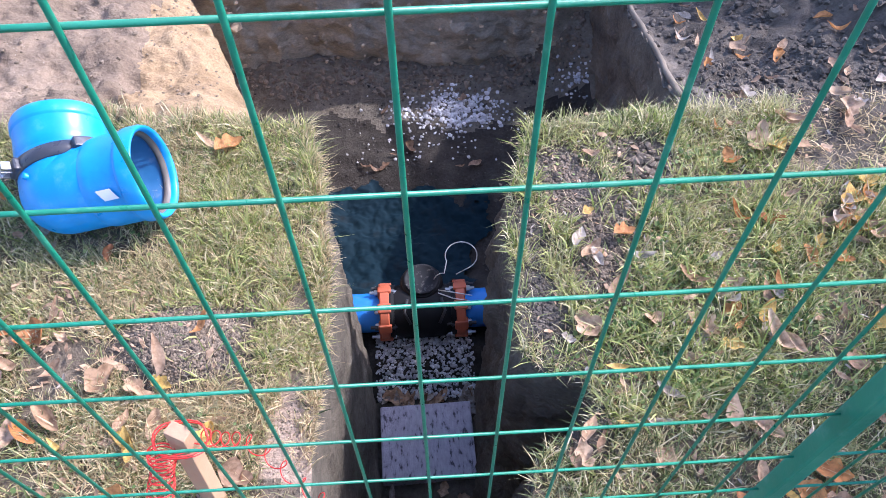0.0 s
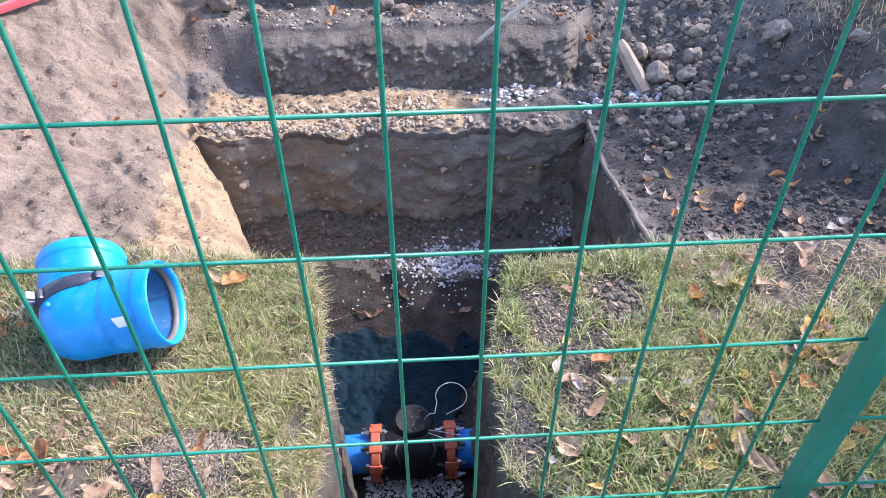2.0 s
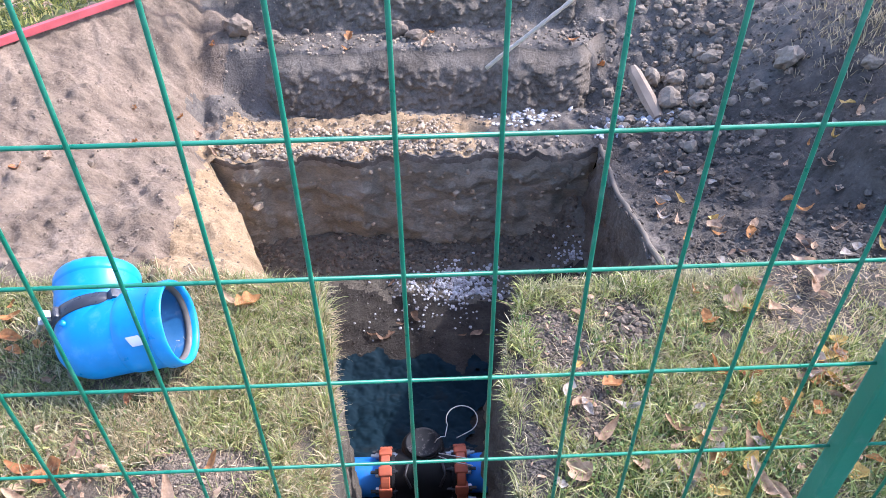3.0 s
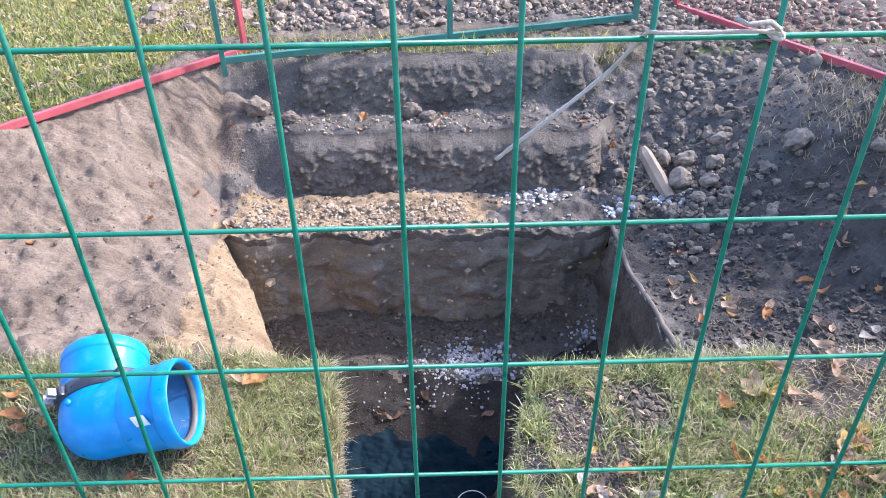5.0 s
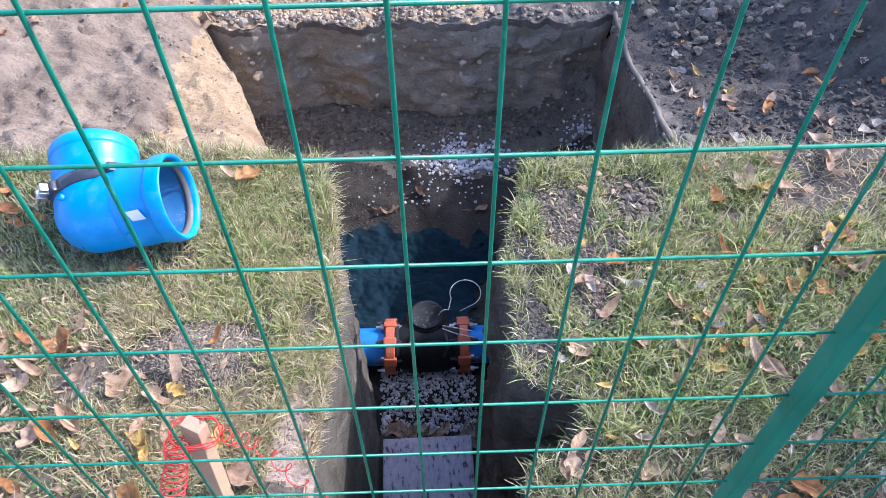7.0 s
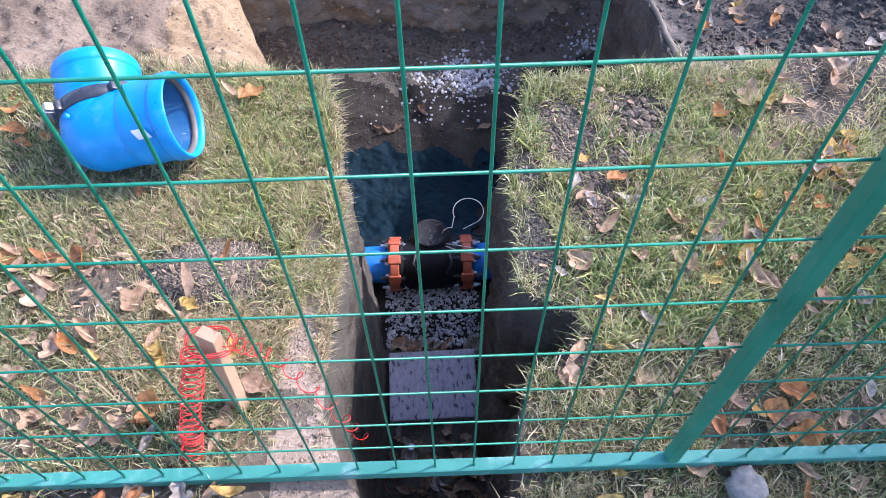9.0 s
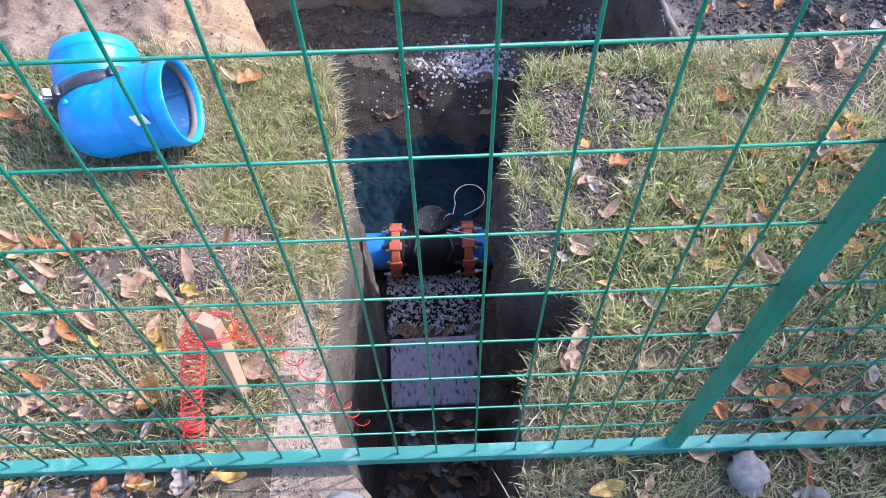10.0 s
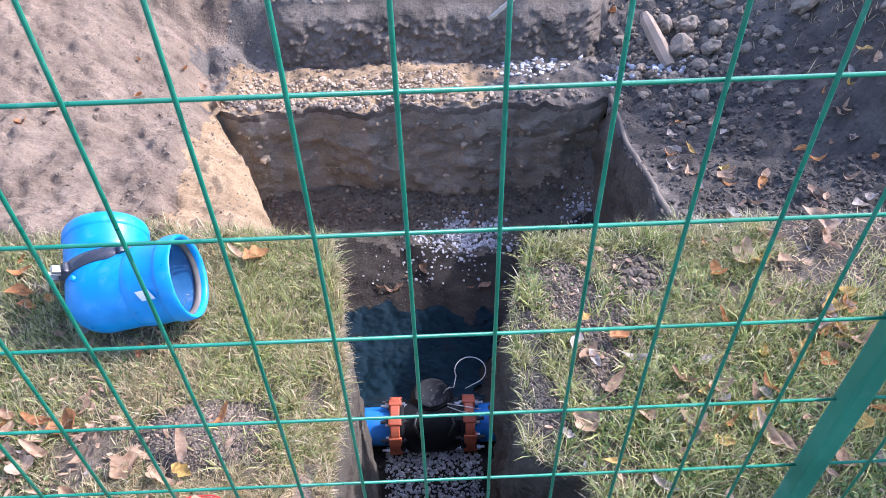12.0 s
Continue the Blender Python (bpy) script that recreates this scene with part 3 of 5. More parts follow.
def build_rope():
    rope = empty("rope", pose(3 * CELL_W, 0, 10 * CELL_H), "pale braided rope tied to a fence wire with a loose end", "rope")
    k = Vector((3 * CELL_W, 0, 10 * CELL_H))
    pts = [(0, -0.006, 0.004), (-0.02, -0.009, 0.006), (-0.05, -0.007, 0.005), (-0.082, -0.006, 0.005), (-0.087, 0.0, 0.004),
           (-0.09, 0.012, -0.008), (-0.104, 0.02, -0.03), (-0.127, 0.021, -0.052), (-0.142, 0.02, -0.064), (-0.156, 0.02, -0.076), (-0.172, 0.02, -0.089), (-0.184, 0.02, -0.1)]
    fine = []
    for a, b in zip(pts, pts[1:]):
        fine += [Vector(a).lerp(Vector(b), j / 4) for j in range(4)]
    fine.append(Vector(pts[-1]))
    bm = bmesh.new()
    tube(bm, fine, 0.0016, 8, lambda f: 1.0 + 0.12 * math.sin(f * 150))
    part("strand", bm, ROPE, rope, smooth=True)
    bm = bmesh.new()
    loop = [(0.0045 * math.sin(a) - 0.001, 0.0055 * math.cos(a), 0.004 * math.sin(a * 0.5) + 0.0008 * a - 0.004) for a in np.linspace(0, 4 * math.pi, 40)]
    tube(bm, loop, 0.002, 8)
    part("knot", bm, ROPE, rope, smooth=True)
    bm = bmesh.new()
    tube(bm, [(-0.002, -0.007, 0.006), (-0.012, -0.012, 0.013), (-0.026, -0.011, 0.011), (-0.034, -0.009, 0.015)], 0.0018, 8)
    part("tail", bm, ROPE, rope, smooth=True)


build_rope()


# ---- blue pipe bend on the turf ----
def build_bend():
    J = Vector((-0.915, 0.965, 0.112))
    u = Vector((0.981, 0.052, 0.189)).normalized()
    w = Vector((-0.207, 0.933, 0.294)).normalized()
    bend = empty("pipe_bend", pose(J.x, J.y, 0), "bright blue plastic pipe bend with two sockets lying on turf", "pipe fitting")
    off = Matrix.Translation((-J.x, -J.y, 0))
    R = 0.113
    bm = bmesh.new()
    # two short legs that meet in a rounded belly
    for d, length in ((u, 0.10), (w, 0.10)):
        lathe(bm, [(R, 0.0), (R, length)], off @ axis(J, d), 64)
    bmesh.ops.create_uvsphere(bm, u_segments=64, v_segments=32, radius=R - 0.0004, matrix=off @ Matrix.Translation(J))
    part("body", bm, BLUE, bend, smooth=True)
    for name, d, start, length, flare in (("front_socket", u, 0.095, 0.15, 0.011), ("back_socket", w, 0.086, 0.12, 0.008)):
        m = off @ axis(J + d * start, d)
        prof = [(R - 0.002, 0.0), (R + flare * 0.35, 0.012), (R + flare * 0.45, 0.03), (R + flare * 0.45, length * 0.66), (R + flare * 0.55, length * 0.68), (R + flare * 0.95, length * 0.71), (R + flare, length * 0.74),
                (R + flare, length - 0.012), (R + flare - 0.003, length - 0.003), (R + flare - 0.005, length), (R + 0.002, length - 0.001), (R - 0.004, length - 0.006), (R - 0.004, length - 0.02)]
        bm = bmesh.new()
        lathe(bm, prof, m, 64)
        sock = part(name, bm, BLUE, bend, smooth=True)
        bm = bmesh.new()
        lathe(bm, [(R - 0.004, length - 0.018), (R - 0.007, length - 0.02), (R - 0.012, length - 0.026), (R - 0.012, length - 0.034), (R - 0.004, length - 0.038)], m, 64)
        part("seal_ring", bm, SEAL, sock, "grey rubber sealing ring", True)
        bm = bmesh.new()
        lathe(bm, [(R - 0.004, length - 0.036), (R - 0.01, length - 0.045), (R - 0.012, -0.02), (0.0005, -0.03)], m, 48)
        part("bore", bm, INSIDE, sock, "dark blue inner bore", True)
    # strap with clamp bolt round the back leg
    m = off @ axis(J + w * 0.062, (w + Vector((-0.12, 0, 0))).normalized())
    bm = bmesh.new()
    lathe(bm, [(R + 0.001, -0.019), (R + 0.007, -0.017), (R + 0.009, 0.0), (R + 0.007, 0.017), (R + 0.001, 0.019)], m, 64)
    strap = part("strap", bm, STRAP, bend, "shiny dark grey clamp strap", True)
    def round_at(angle, out):
        return m @ pose(0, 0, 0, 0, 0, angle) @ pose(R + out, 0, 0)

    bm = bmesh.new()
    box(bm, (0.03, 0.05, 0.03), round_at(128, 0.014), 0.006)
    part("strap_lug", bm, STRAP, strap)
    bm = bmesh.new()
    box(bm, (0.018, 0.055, 0.034), round_at(32, 0.008) @ pose(0, 0.012, 0), 0.006)
    part("strap_end", bm, STRAP, strap)
    for k in (-0.014, 0.012):
        bm = bmesh.new()
        box(bm, (0.04, 0.005, 0.026), round_at(32, 0.022) @ pose(0, k, 0), 0.001)
        part("clamp_ear", bm, STEEL, strap, "zinc plated clamp ear")
    bm = bmesh.new()
    at = round_at(32, 0.031)
    tube(bm, [at @ Vector((0, -0.055, 0)), at @ Vector((0, 0.03, 0))], 0.0065, 10)
    box(bm, (0.023, 0.014, 0.023), at @ pose(0, 0.022, 0), 0.003)
    box(bm, (0.014, 0.009, 0.014), at @ pose(0, -0.024, 0), 0.002)
    part("clamp_bolt", bm, STEEL, strap, "zinc plated clamp bolt")
    # sticker and injection stub
    mm = off @ axis(J + u * 0.075, u)
    bm = bmesh.new()
    rows = []
    for a in np.linspace(-0.12, 0.12, 8):
        ang = math.radians(150) + a
        rows.append([bm.verts.new(mm @ Vector(((R + 0.0095) * math.cos(ang), (R + 0.0095) * math.sin(ang), h + 0.06 * a))) for h in (0.07, 0.108)])
    for a, b in zip(rows, rows[1:]):
        bm.faces.new((a[0], a[1], b[1], b[0]))
    part("sticker", bm, TAG, bend, "small white paper sticker")
    bm = bmesh.new()
    q = (Vector((-0.5, -0.25, 0.83))).normalized()
    lathe(bm, [(0.009, 0.0), (0.009, 0.012), (0.006, 0.014), (0.0005, 0.0135)], off @ axis(J + q * (R - 0.003), q), 16)
    part("moulding_stub", bm, BLUE, bend, smooth=True)
    return bend


build_bend()


# ---- water meter in the trench ----
def build_meter():
    cy, cz = 1.30, -1.17
    meter = empty("water_meter", pose(0, cy, cz - 0.12), "black cast iron flanged water meter with orange couplings", "water meter")
    o = Matrix.Translation((0, 0, 0.12))
    bm = bmesh.new()
    lathe(bm, [(0.1, -0.15), (0.104, -0.125), (0.113, -0.11), (0.117, -0.05), (0.118, 0.0), (0.117, 0.04), (0.113, 0.085), (0.104, 0.1), (0.1, 0.125)], o @ pose(-0.012, 0, 0, 0, 90, 0), 40)
    part("body", bm, METER, meter, smooth=True)
    bm = bmesh.new()
    lathe(bm, [(0.092, 0.03), (0.092, 0.1), (0.086, 0.108), (0.084, 0.118), (0.078, 0.123), (0.0005, 0.126)], o @ pose(-0.018, 0.075, 0.004), 40)
    head = part("register_head", bm, METER, meter, "round black register housing")
    bm = bmesh.new()
    lathe(bm, [(0.074, 0.122), (0.076, 0.128), (0.072, 0.132), (0.066, 0.131), (0.064, 0.128), (0.0005, 0.128)], o @ pose(-0.018, 0.075, 0.004), 40)
    part("lid", bm, GLASS_LID, head, "dusty grey register lid", True)
    for sx, name in ((-1, "left"), (1, "right")):
        x0 = -0.178 if sx < 0 else 0.142
        bm = bmesh.new()
        m = o @ pose(x0, 0, 0, 0, 90, 0)
        lathe(bm, [(0.075, -0.02), (0.116, -0.02), (0.12, -0.016), (0.12, 0.016), (0.116, 0.02), (0.075, 0.02)], m, 48)
        fl = part("coupling_flange", bm, ORANGE, meter, "orange coated iron coupling flange")
        bm = bmesh.new()
        m2 = o @ pose(x0 - sx * 0.028, 0, 0, 0, 90, 0)
        lathe(bm, [(0.07, -0.012), (0.112, -0.012), (0.114, 0.0), (0.112, 0.012), (0.07, 0.012)], m2, 48)
        part("body_flange", bm, METER, meter)
        for k in range(8):
            a = 2 * math.pi * (k + 0.5) / 8
            lug = m @ pose(0.104 * math.cos(a), 0.104 * math.sin(a), 0)
            bm = bmesh.new()
            box(bm, (0.04, 0.04, 0.056), lug @ pose(0, 0, 0, 0, 0, math.degrees(a)), 0.006)
            part("lug", bm, ORANGE, fl)
            bm = bmesh.new()
            tube(bm, [lug @ Vector((0, 0, -0.062)), lug @ Vector((0, 0, 0.062))], 0.007, 8)
            for e in (-0.036, 0.036):
                lathe(bm, [(0.0005, e - 0.007), (0.013, e - 0.007), (0.013, e + 0.007), (0.0005, e + 0.007)], lug, 6)
            part("bolt", bm, BLACK if k % 3 else STEEL, fl)
        for a in (62, 118, 25):
            bm = bmesh.new()
            lathe(bm, [(0.0005, 0), (0.011, 0), (0.011, 0.02), (0.006, 0.023), (0.0005, 0.023)], o @ pose(x0 + sx * 0.02, -0.1 * math.cos(radians(a)), 0.1 * math.sin(radians(a)), 0, 90 * sx, 0), 12)
            part("bolt_cap", bm, TAG, fl, "white plastic bolt cap")
        bm = bmesh.new()
        ends = sorted((x0 + sx * 0.012, x0 + sx * 0.26))
        lathe(bm, [(0.082, 0), (0.084, 0.003), (0.084, ends[1] - ends[0])], o @ pose(ends[0], 0, 0, 0, 90, 0), 40)
        part("pipe_stub", bm, BLUE_PIPE, meter, "blue plastic water pipe", True)
    # signal lead in a loop
    bm = bmesh.new()
    loop = [(0.035, 0.07, 0.132), (0.045, 0.075, 0.15), (0.062, 0.08, 0.16), (0.08, 0.085, 0.152), (0.085, 0.105, 0.158)]
    loop += [(0.156 + 0.068 * math.cos(a), 0.155 + 0.05 * math.sin(a), 0.175 + 0.03 * math.sin(a)) for a in np.linspace(math.pi * 1.12, -math.pi * 0.35, 22)]
    loop += [(0.13, 0.085, 0.14)]
    tube(bm, [o @ Vector(p) for p in loop], 0.0023, 8)
    part("signal_lead", bm, CABLE, meter, "white signal lead in a loop", True)
    for yy in (0.0, -0.03):
        bm = bmesh.new()
        tube(bm, [o @ Vector((0.05, yy * 0.5 + 0.02, 0.126)), o @ Vector((0.11, yy, 0.135)), o @ Vector((0.19, yy - 0.015, 0.125))], 0.0024, 6)
        part("tie", bm, CABLE, meter, "pale cable tie", True)
    for sgn in (-1, 1):
        bm = bmesh.new()
        tube(bm, [o @ Vector((-0.01 + sgn * 0.07, -0.02, 0.13)), o @ Vector((-0.01 + sgn * 0.085, -0.07, 0.11)), o @ Vector((-0.01 + sgn * 0.06, -0.11, 0.075))], 0.006, 8)
        part("cap_strap", bm, BLACK, meter, smooth=True)


build_meter()


def slab_material():
    m, nt, b = material("weathered_slab")
    v = coords(nt, (1, 0.4, 1))
    pits = ramp(nt, noise_tex(nt, v, 62.0, 5, 0.6), [(0.35, (0.1, 0.085, 0.1)), (0.43, (0.44, 0.385, 0.42)), (0.7, (0.58, 0.52, 0.55))])
    nt.links.new(pits, b.inputs["Base Color"])
    b.inputs["Roughness"].default_value = 0.85
    bumped(nt, b, [noise_tex(nt, v, 32.0, 5, 0.55), noise_tex(nt, v, 200.0, 3)], 0.7, 0.008)
    return m


def build_slab():
    bm = bmesh.new()
    box(bm, (0.375, 0.31, 0.07), pose(0, 0, 0), 0.006)
    slab = part("concrete_slab", bm, slab_material())
    slab.matrix_world = pose(-0.025, 0.765, -1.325, 1.5, 1.0, 1.5)
    tagged(slab, "pitted pinkish grey concrete slab on the trench floor", "slab")


build_slab()


def build_fitting():
    z = float(floor_height(-0.125, 0.5))
    tap = empty("pipe_plug", pose(-0.125, 0.5, z), "small shiny steel plug standing among leaves", "fitting")
    bm = bmesh.new()
    lathe(bm, [(0.0005, 0.0), (0.016, 0.0), (0.016, 0.02), (0.011, 0.024), (0.011, 0.055), (0.0005, 0.056)], pose(0, 0, 0, 8, 5, 0), 20)
    part("shank", bm, STEEL, tap, smooth=False)
    bm = bmesh.new()
    lathe(bm, [(0.0005, 0.053), (0.017, 0.053), (0.017, 0.064), (0.013, 0.067), (0.0005, 0.067)], pose(0, 0, 0, 8, 5, 0), 6)
    part("cap", bm, STEEL, tap)


build_fitting()


# ---- stake with red coiled cord ----
def build_stake():
    base, top = Vector((-0.465, 0.17, -0.03)), Vector((-0.455, 0.205, 0.315))
    d = (top - base)
    bm = bmesh.new()
    box(bm, (0.046, 0.028, d.length), Matrix.Translation((0, 0, 0)) @ axis((0, 0, 0), d, (0.5, 1, 0)) @ pose(0, 0, d.length / 2), 0.002)
    stake = part("wooden_stake", bm, TIMBER)
    stake.matrix_world = Matrix.Translation(base)
    tagged(stake, "sawn softwood stake driven upright into the turf", "stake")
    bm = bmesh.new()
    ang = 0.0
    pts = []
    # loose turns over the stake's head
    for k in range(40):
        a = k / 40 * 2 * math.pi * 2
        pts.append(Vector((-0.458 + 0.05 * math.cos(a), 0.2 + 0.036 * math.sin(a), 0.297 - 0.02 * k / 40 + 0.006 * math.sin(3 * a))))
    a0, a1 = Vector((-0.495, 0.185, 0.275)), Vector((-0.555, 0.05, 0.012))
    dirn = (a1 - a0).normalized()
    s1 = dirn.cross(Vector((1, 0, 0))).normalized()
    s2 = dirn.cross(s1)
    turns, n = 22, 22 * 16
    for k in range(n):
        f = k / n
        g = f - 0.06 * math.sin(2 * math.pi * f) if f < 0.75 else f
        a = 2 * math.pi * turns * f
        r = 0.0235 + 0.002 * math.sin(f * 21)
        pts.append(a0.lerp(a1, min(1, g)) + s1 * r * math.cos(a) + s2 * r * math.sin(a) + Vector((0.003 * math.sin(f * 9), 0, 0)))
    tube(bm, pts, 0.0016, 6)
    cord = part("coiled_cord", bm, CORD, smooth=True)
    tagged(cord, "red spiral plastic cord hung from the stake", "cord")
    # stretched run from the stake over the bare strip and down into the trench
    way = [(-0.45, 0.205, 0.3), (-0.42, 0.205, 0.272), (-0.412, 0.236, 0.17), (-0.395, 0.27, 0.08), (-0.349, 0.25, 0.034), (-0.301, 0.204, 0.034), (-0.256, 0.166, 0.03), (-0.226, 0.165, -0.1), (-0.214, 0.238, -0.45), (-0.205, 0.29, -0.75), (-0.2, 0.32, -1.28)]
    way = [Vector(q) for q in way]
    along = np.concatenate([[0], np.cumsum([(b - a).length for a, b in zip(way, way[1:])])])
    out, ph = [], 0.0
    for q in np.linspace(0, along[-1], 900):
        c = Vector([float(np.interp(q, along, [v[j] for v in way])) for j in range(3)])
        ph += 2 * math.pi * along[-1] / 900 / (0.05 + 0.3 * max(0.0, q - 0.36))
        out.append(c + Vector((0.0155 * math.cos(ph), 0.012 * math.sin(ph), 0.011 + 0.012 * math.sin(ph + 0.6))))
    bm = bmesh.new()
    tube(bm, out, 0.0013, 6)
    run = part("cord_run", bm, CORD, smooth=True)
    tagged(run, "stretched red spiral cord trailing into the trench", "cord")


build_stake()


# ---- stones, pebbles and clods ----
def ico(sub):
    bm = bmesh.new()
    bmesh.ops.create_icosphere(bm, subdivisions=sub, radius=1.0)
    v = np.array([p.co[:] for p in bm.verts])
    f = np.array([[q.index for q in t.verts] for t in bm.faces])
    bm.free()
    return v, f


ICO1, ICO2, ICO3 = ico(1), ico(2), ico(3)


def lumps(rng, places, sizes, shape, flat=(0.5, 0.9), jag=0.22):
    """Vertices and faces of many uneven stones."""
    bv, bf = shape
    n, k = len(places), len(bv)
    d = bv[None] * (1 + jag * (rng.random((n, k, 1)) * 2 - 1))
    scale = np.stack([np.ones(n), rng.uniform(0.6, 1.0, n), rng.uniform(*flat, n)], 1)
    d = d * scale[:, None] * sizes[:, None, None]
    a, t = rng.uniform(0, 2 * math.pi, n), rng.normal(0, 0.3, n)
    c, s, ct, st = np.cos(a), np.sin(a), np.cos(t), np.sin(t)
    y, z = d[..., 1] * ct[:, None] - d[..., 2] * st[:, None], d[..., 1] * st[:, None] + d[..., 2] * ct[:, None]
    x = d[..., 0] * c[:, None] - y * s[:, None]
    y = d[..., 0] * s[:, None] + y * c[:, None]
    v = np.stack([x, y, z], -1) + places[:, None]
    f = bf[None] + (np.arange(n) * k)[:, None, None]
    return v.reshape(-1, 3), f.reshape(-1, 3)


def scatter(name, n, rng, centre, spread, height, size, mat, label, category, shape=ICO1, sink=0.25, flat=(0.5, 0.9), jag=0.22, clip=None, even=False):
    if even:
        xy = np.array(centre) + (rng.random((n, 2)) * 2 - 1) * np.array(spread)
    else:
        xy = np.array(centre) + rng.normal(0, 1, (n, 2)) * np.array(spread)
    if clip is not None:
        xy = xy[clip(xy[:, 0], xy[:, 1])]
    s = np.exp(rng.normal(math.log(size), 0.28, len(xy)))
    z = height(xy[:, 0], xy[:, 1]) + s * (0.5 - sink)
    v, f = lumps(rng, np.column_stack([xy, z]), s, shape, flat, jag)
    return tagged(new(name, mesh_from(name, v, f, mat, False)), label, category, kind="stuff")


rng = np.random.default_rng(11)
in_trench = lambda x, y: (x > -0.235) & (x < 0.19)
outside = lambda x, y: ~inside(x, y)[0]
scatter("white_pebbles", 1450, rng, (-0.02, 1.1), (0.21, 0.14), floor_height, 0.0066, PEBBLE, "white crushed limestone pebbles bedding the meter", "pebbles", clip=lambda x, y: in_trench(x, y) & (y < 1.3 - 0.1 * np.abs(x)), even=True, sink=-0.1)
scatter("white_pebbles", 620, rng, (0.2, 2.58), (0.14, 0.06), floor_height, 0.009, PEBBLE, "white limestone pebbles spilled on the pit floor", "pebbles")
scatter("white_pebbles", 80, rng, (0.0, 2.4), (0.2, 0.1), floor_height, 0.008, PEBBLE, "scattered white pebbles on dark soil", "pebbles")
scatter("white_pebbles", 75, rng, (0.66, 3.27), (0.10, 0.08), land, 0.015, PEBBLE, "white pebbles strewn on the soil ledge", "pebbles", clip=outside, flat=(0.3, 0.5))
scatter("white_pebbles", 45, rng, (1.08, 3.05), (0.05, 0.05), land, 0.015, PEBBLE, "white pebbles spilled at the pit rim", "pebbles", clip=outside)
scatter("white_pebbles", 40, rng, (1.34, 3.08), (0.06, 0.04), land, 0.014, PEBBLE, "white pebbles round a piece of split wood", "pebbles", clip=outside)
scatter("white_pebbles", 60, rng, (0.84, 2.62), (0.05, 0.06), floor_height, 0.01, PEBBLE, "white pebbles on loose soil in the pit corner", "pebbles")
scatter("gravel", 900, rng, (-0.4, 3.08), (0.62, 0.15), land, 0.010, GRAVEL, "brown gravel and crumbs on the sunlit ledge", "gravel", clip=outside, even=True)
scatter("gravel", 170, rng, (-0.1, 3.7), (1.0, 0.14), land, 0.01, GRAVEL, "gravel and crumbs on the upper ledge", "gravel", even=True)
scatter("soil_crumbs", 520, rng, (1.45, 3.2), (0.22, 0.38), land, 0.02, CLOD, "heap of grey soil clods beside the pit", "soil", shape=ICO2, jag=0.32, flat=(0.6, 0.95), clip=outside)
scatter("soil_crumbs", 300, rng, (1.5, 2.3), (0.35, 0.6), land, 0.012, CLOD_DARK, "small crumbs of dug soil", "soil", clip=outside)
scatter("rubble", 6000, rng, (0.4, 5.3), (2.5, 0.85), land, 0.019, RUBBLE, "pale brown rubble and clods on the spoil heap", "rubble", shape=ICO2, jag=0.3, flat=(0.6, 0.95), even=True, clip=lambda x, y: y > 4.62 + 0.08 * fbm(x, y, 3.0, 2, 3))
scatter("rubble", 110, rng, (-0.3, 5.2), (1.9, 0.6), land, 0.048, RUBBLE, "large clods on the spoil heap", "rubble", shape=ICO2, jag=0.26, flat=(0.55, 0.9), even=True, clip=lambda x, y: y > 4.7)
scatter("soil_crumbs", 800, rng, (3.4, 4.9), (0.9, 1.1), land, 0.026, RUBBLE, "rubble and clods behind the red fence", "rubble", jag=0.24, shape=ICO2, even=True)
scatter("soil_crumbs", 260, rng, (1.9, 4.2), (0.5, 0.45), land, 0.024, CLOD, "clods of dug soil by the red fence", "rubble", jag=0.24, shape=ICO2, even=True)
scatter("soil_crumbs", 900, rng, (0.40, 1.01), (0.05, 0.085), land, 0.0048, CRUMB, "crumbly brown soil spilled on the turf", "soil", even=False)
scatter("soil_crumbs", 260, rng, (0.63, 1.04), (0.055, 0.08), land, 0.0095, CRUMB, "brown soil clods spilled on the turf", "soil")
scatter("soil_crumbs", 1000, rng, (0.46, 0.74), (0.045, 0.11), land, 0.0045, CRUMB, "crumbs of soil among the grass", "soil")
scatter("soil_crumbs", 800, rng, (0.285, 0.68), (0.022, 0.14), land, 0.0045, CLOD_DARK, "dark crumbs at the worn turf edge", "soil", clip=outside)
scatter("soil_crumbs", 4600, rng, (-0.57, 0.56), (0.08, 0.062), land, 0.003, BANK_CLOD, "molehill of crumbly soil in the turf", "soil")
scatter("soil_crumbs", 90, rng, (-1.3, 2.2), (0.7, 0.8), land, 0.007, BANK_CLOD, "crumbs on the dry bank", "soil", clip=outside, even=True)
scatter("gravel", 70, rng, (-0.74, -0.05), (0.26, 0.05), land, 0.011, STONE, "grey gravel at the foot of the fence", "gravel", even=True)
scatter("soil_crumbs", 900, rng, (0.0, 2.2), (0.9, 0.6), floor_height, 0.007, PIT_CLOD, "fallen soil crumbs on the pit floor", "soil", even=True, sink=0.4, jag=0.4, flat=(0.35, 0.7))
scatter("soil_crumbs", 500, rng, (-0.27, 0.12), (0.1, 0.3), land, 0.003, BANK_CLOD, "fine crumbs on the bare strip beside the trench", "soil", even=True, jag=0.4, clip=outside)


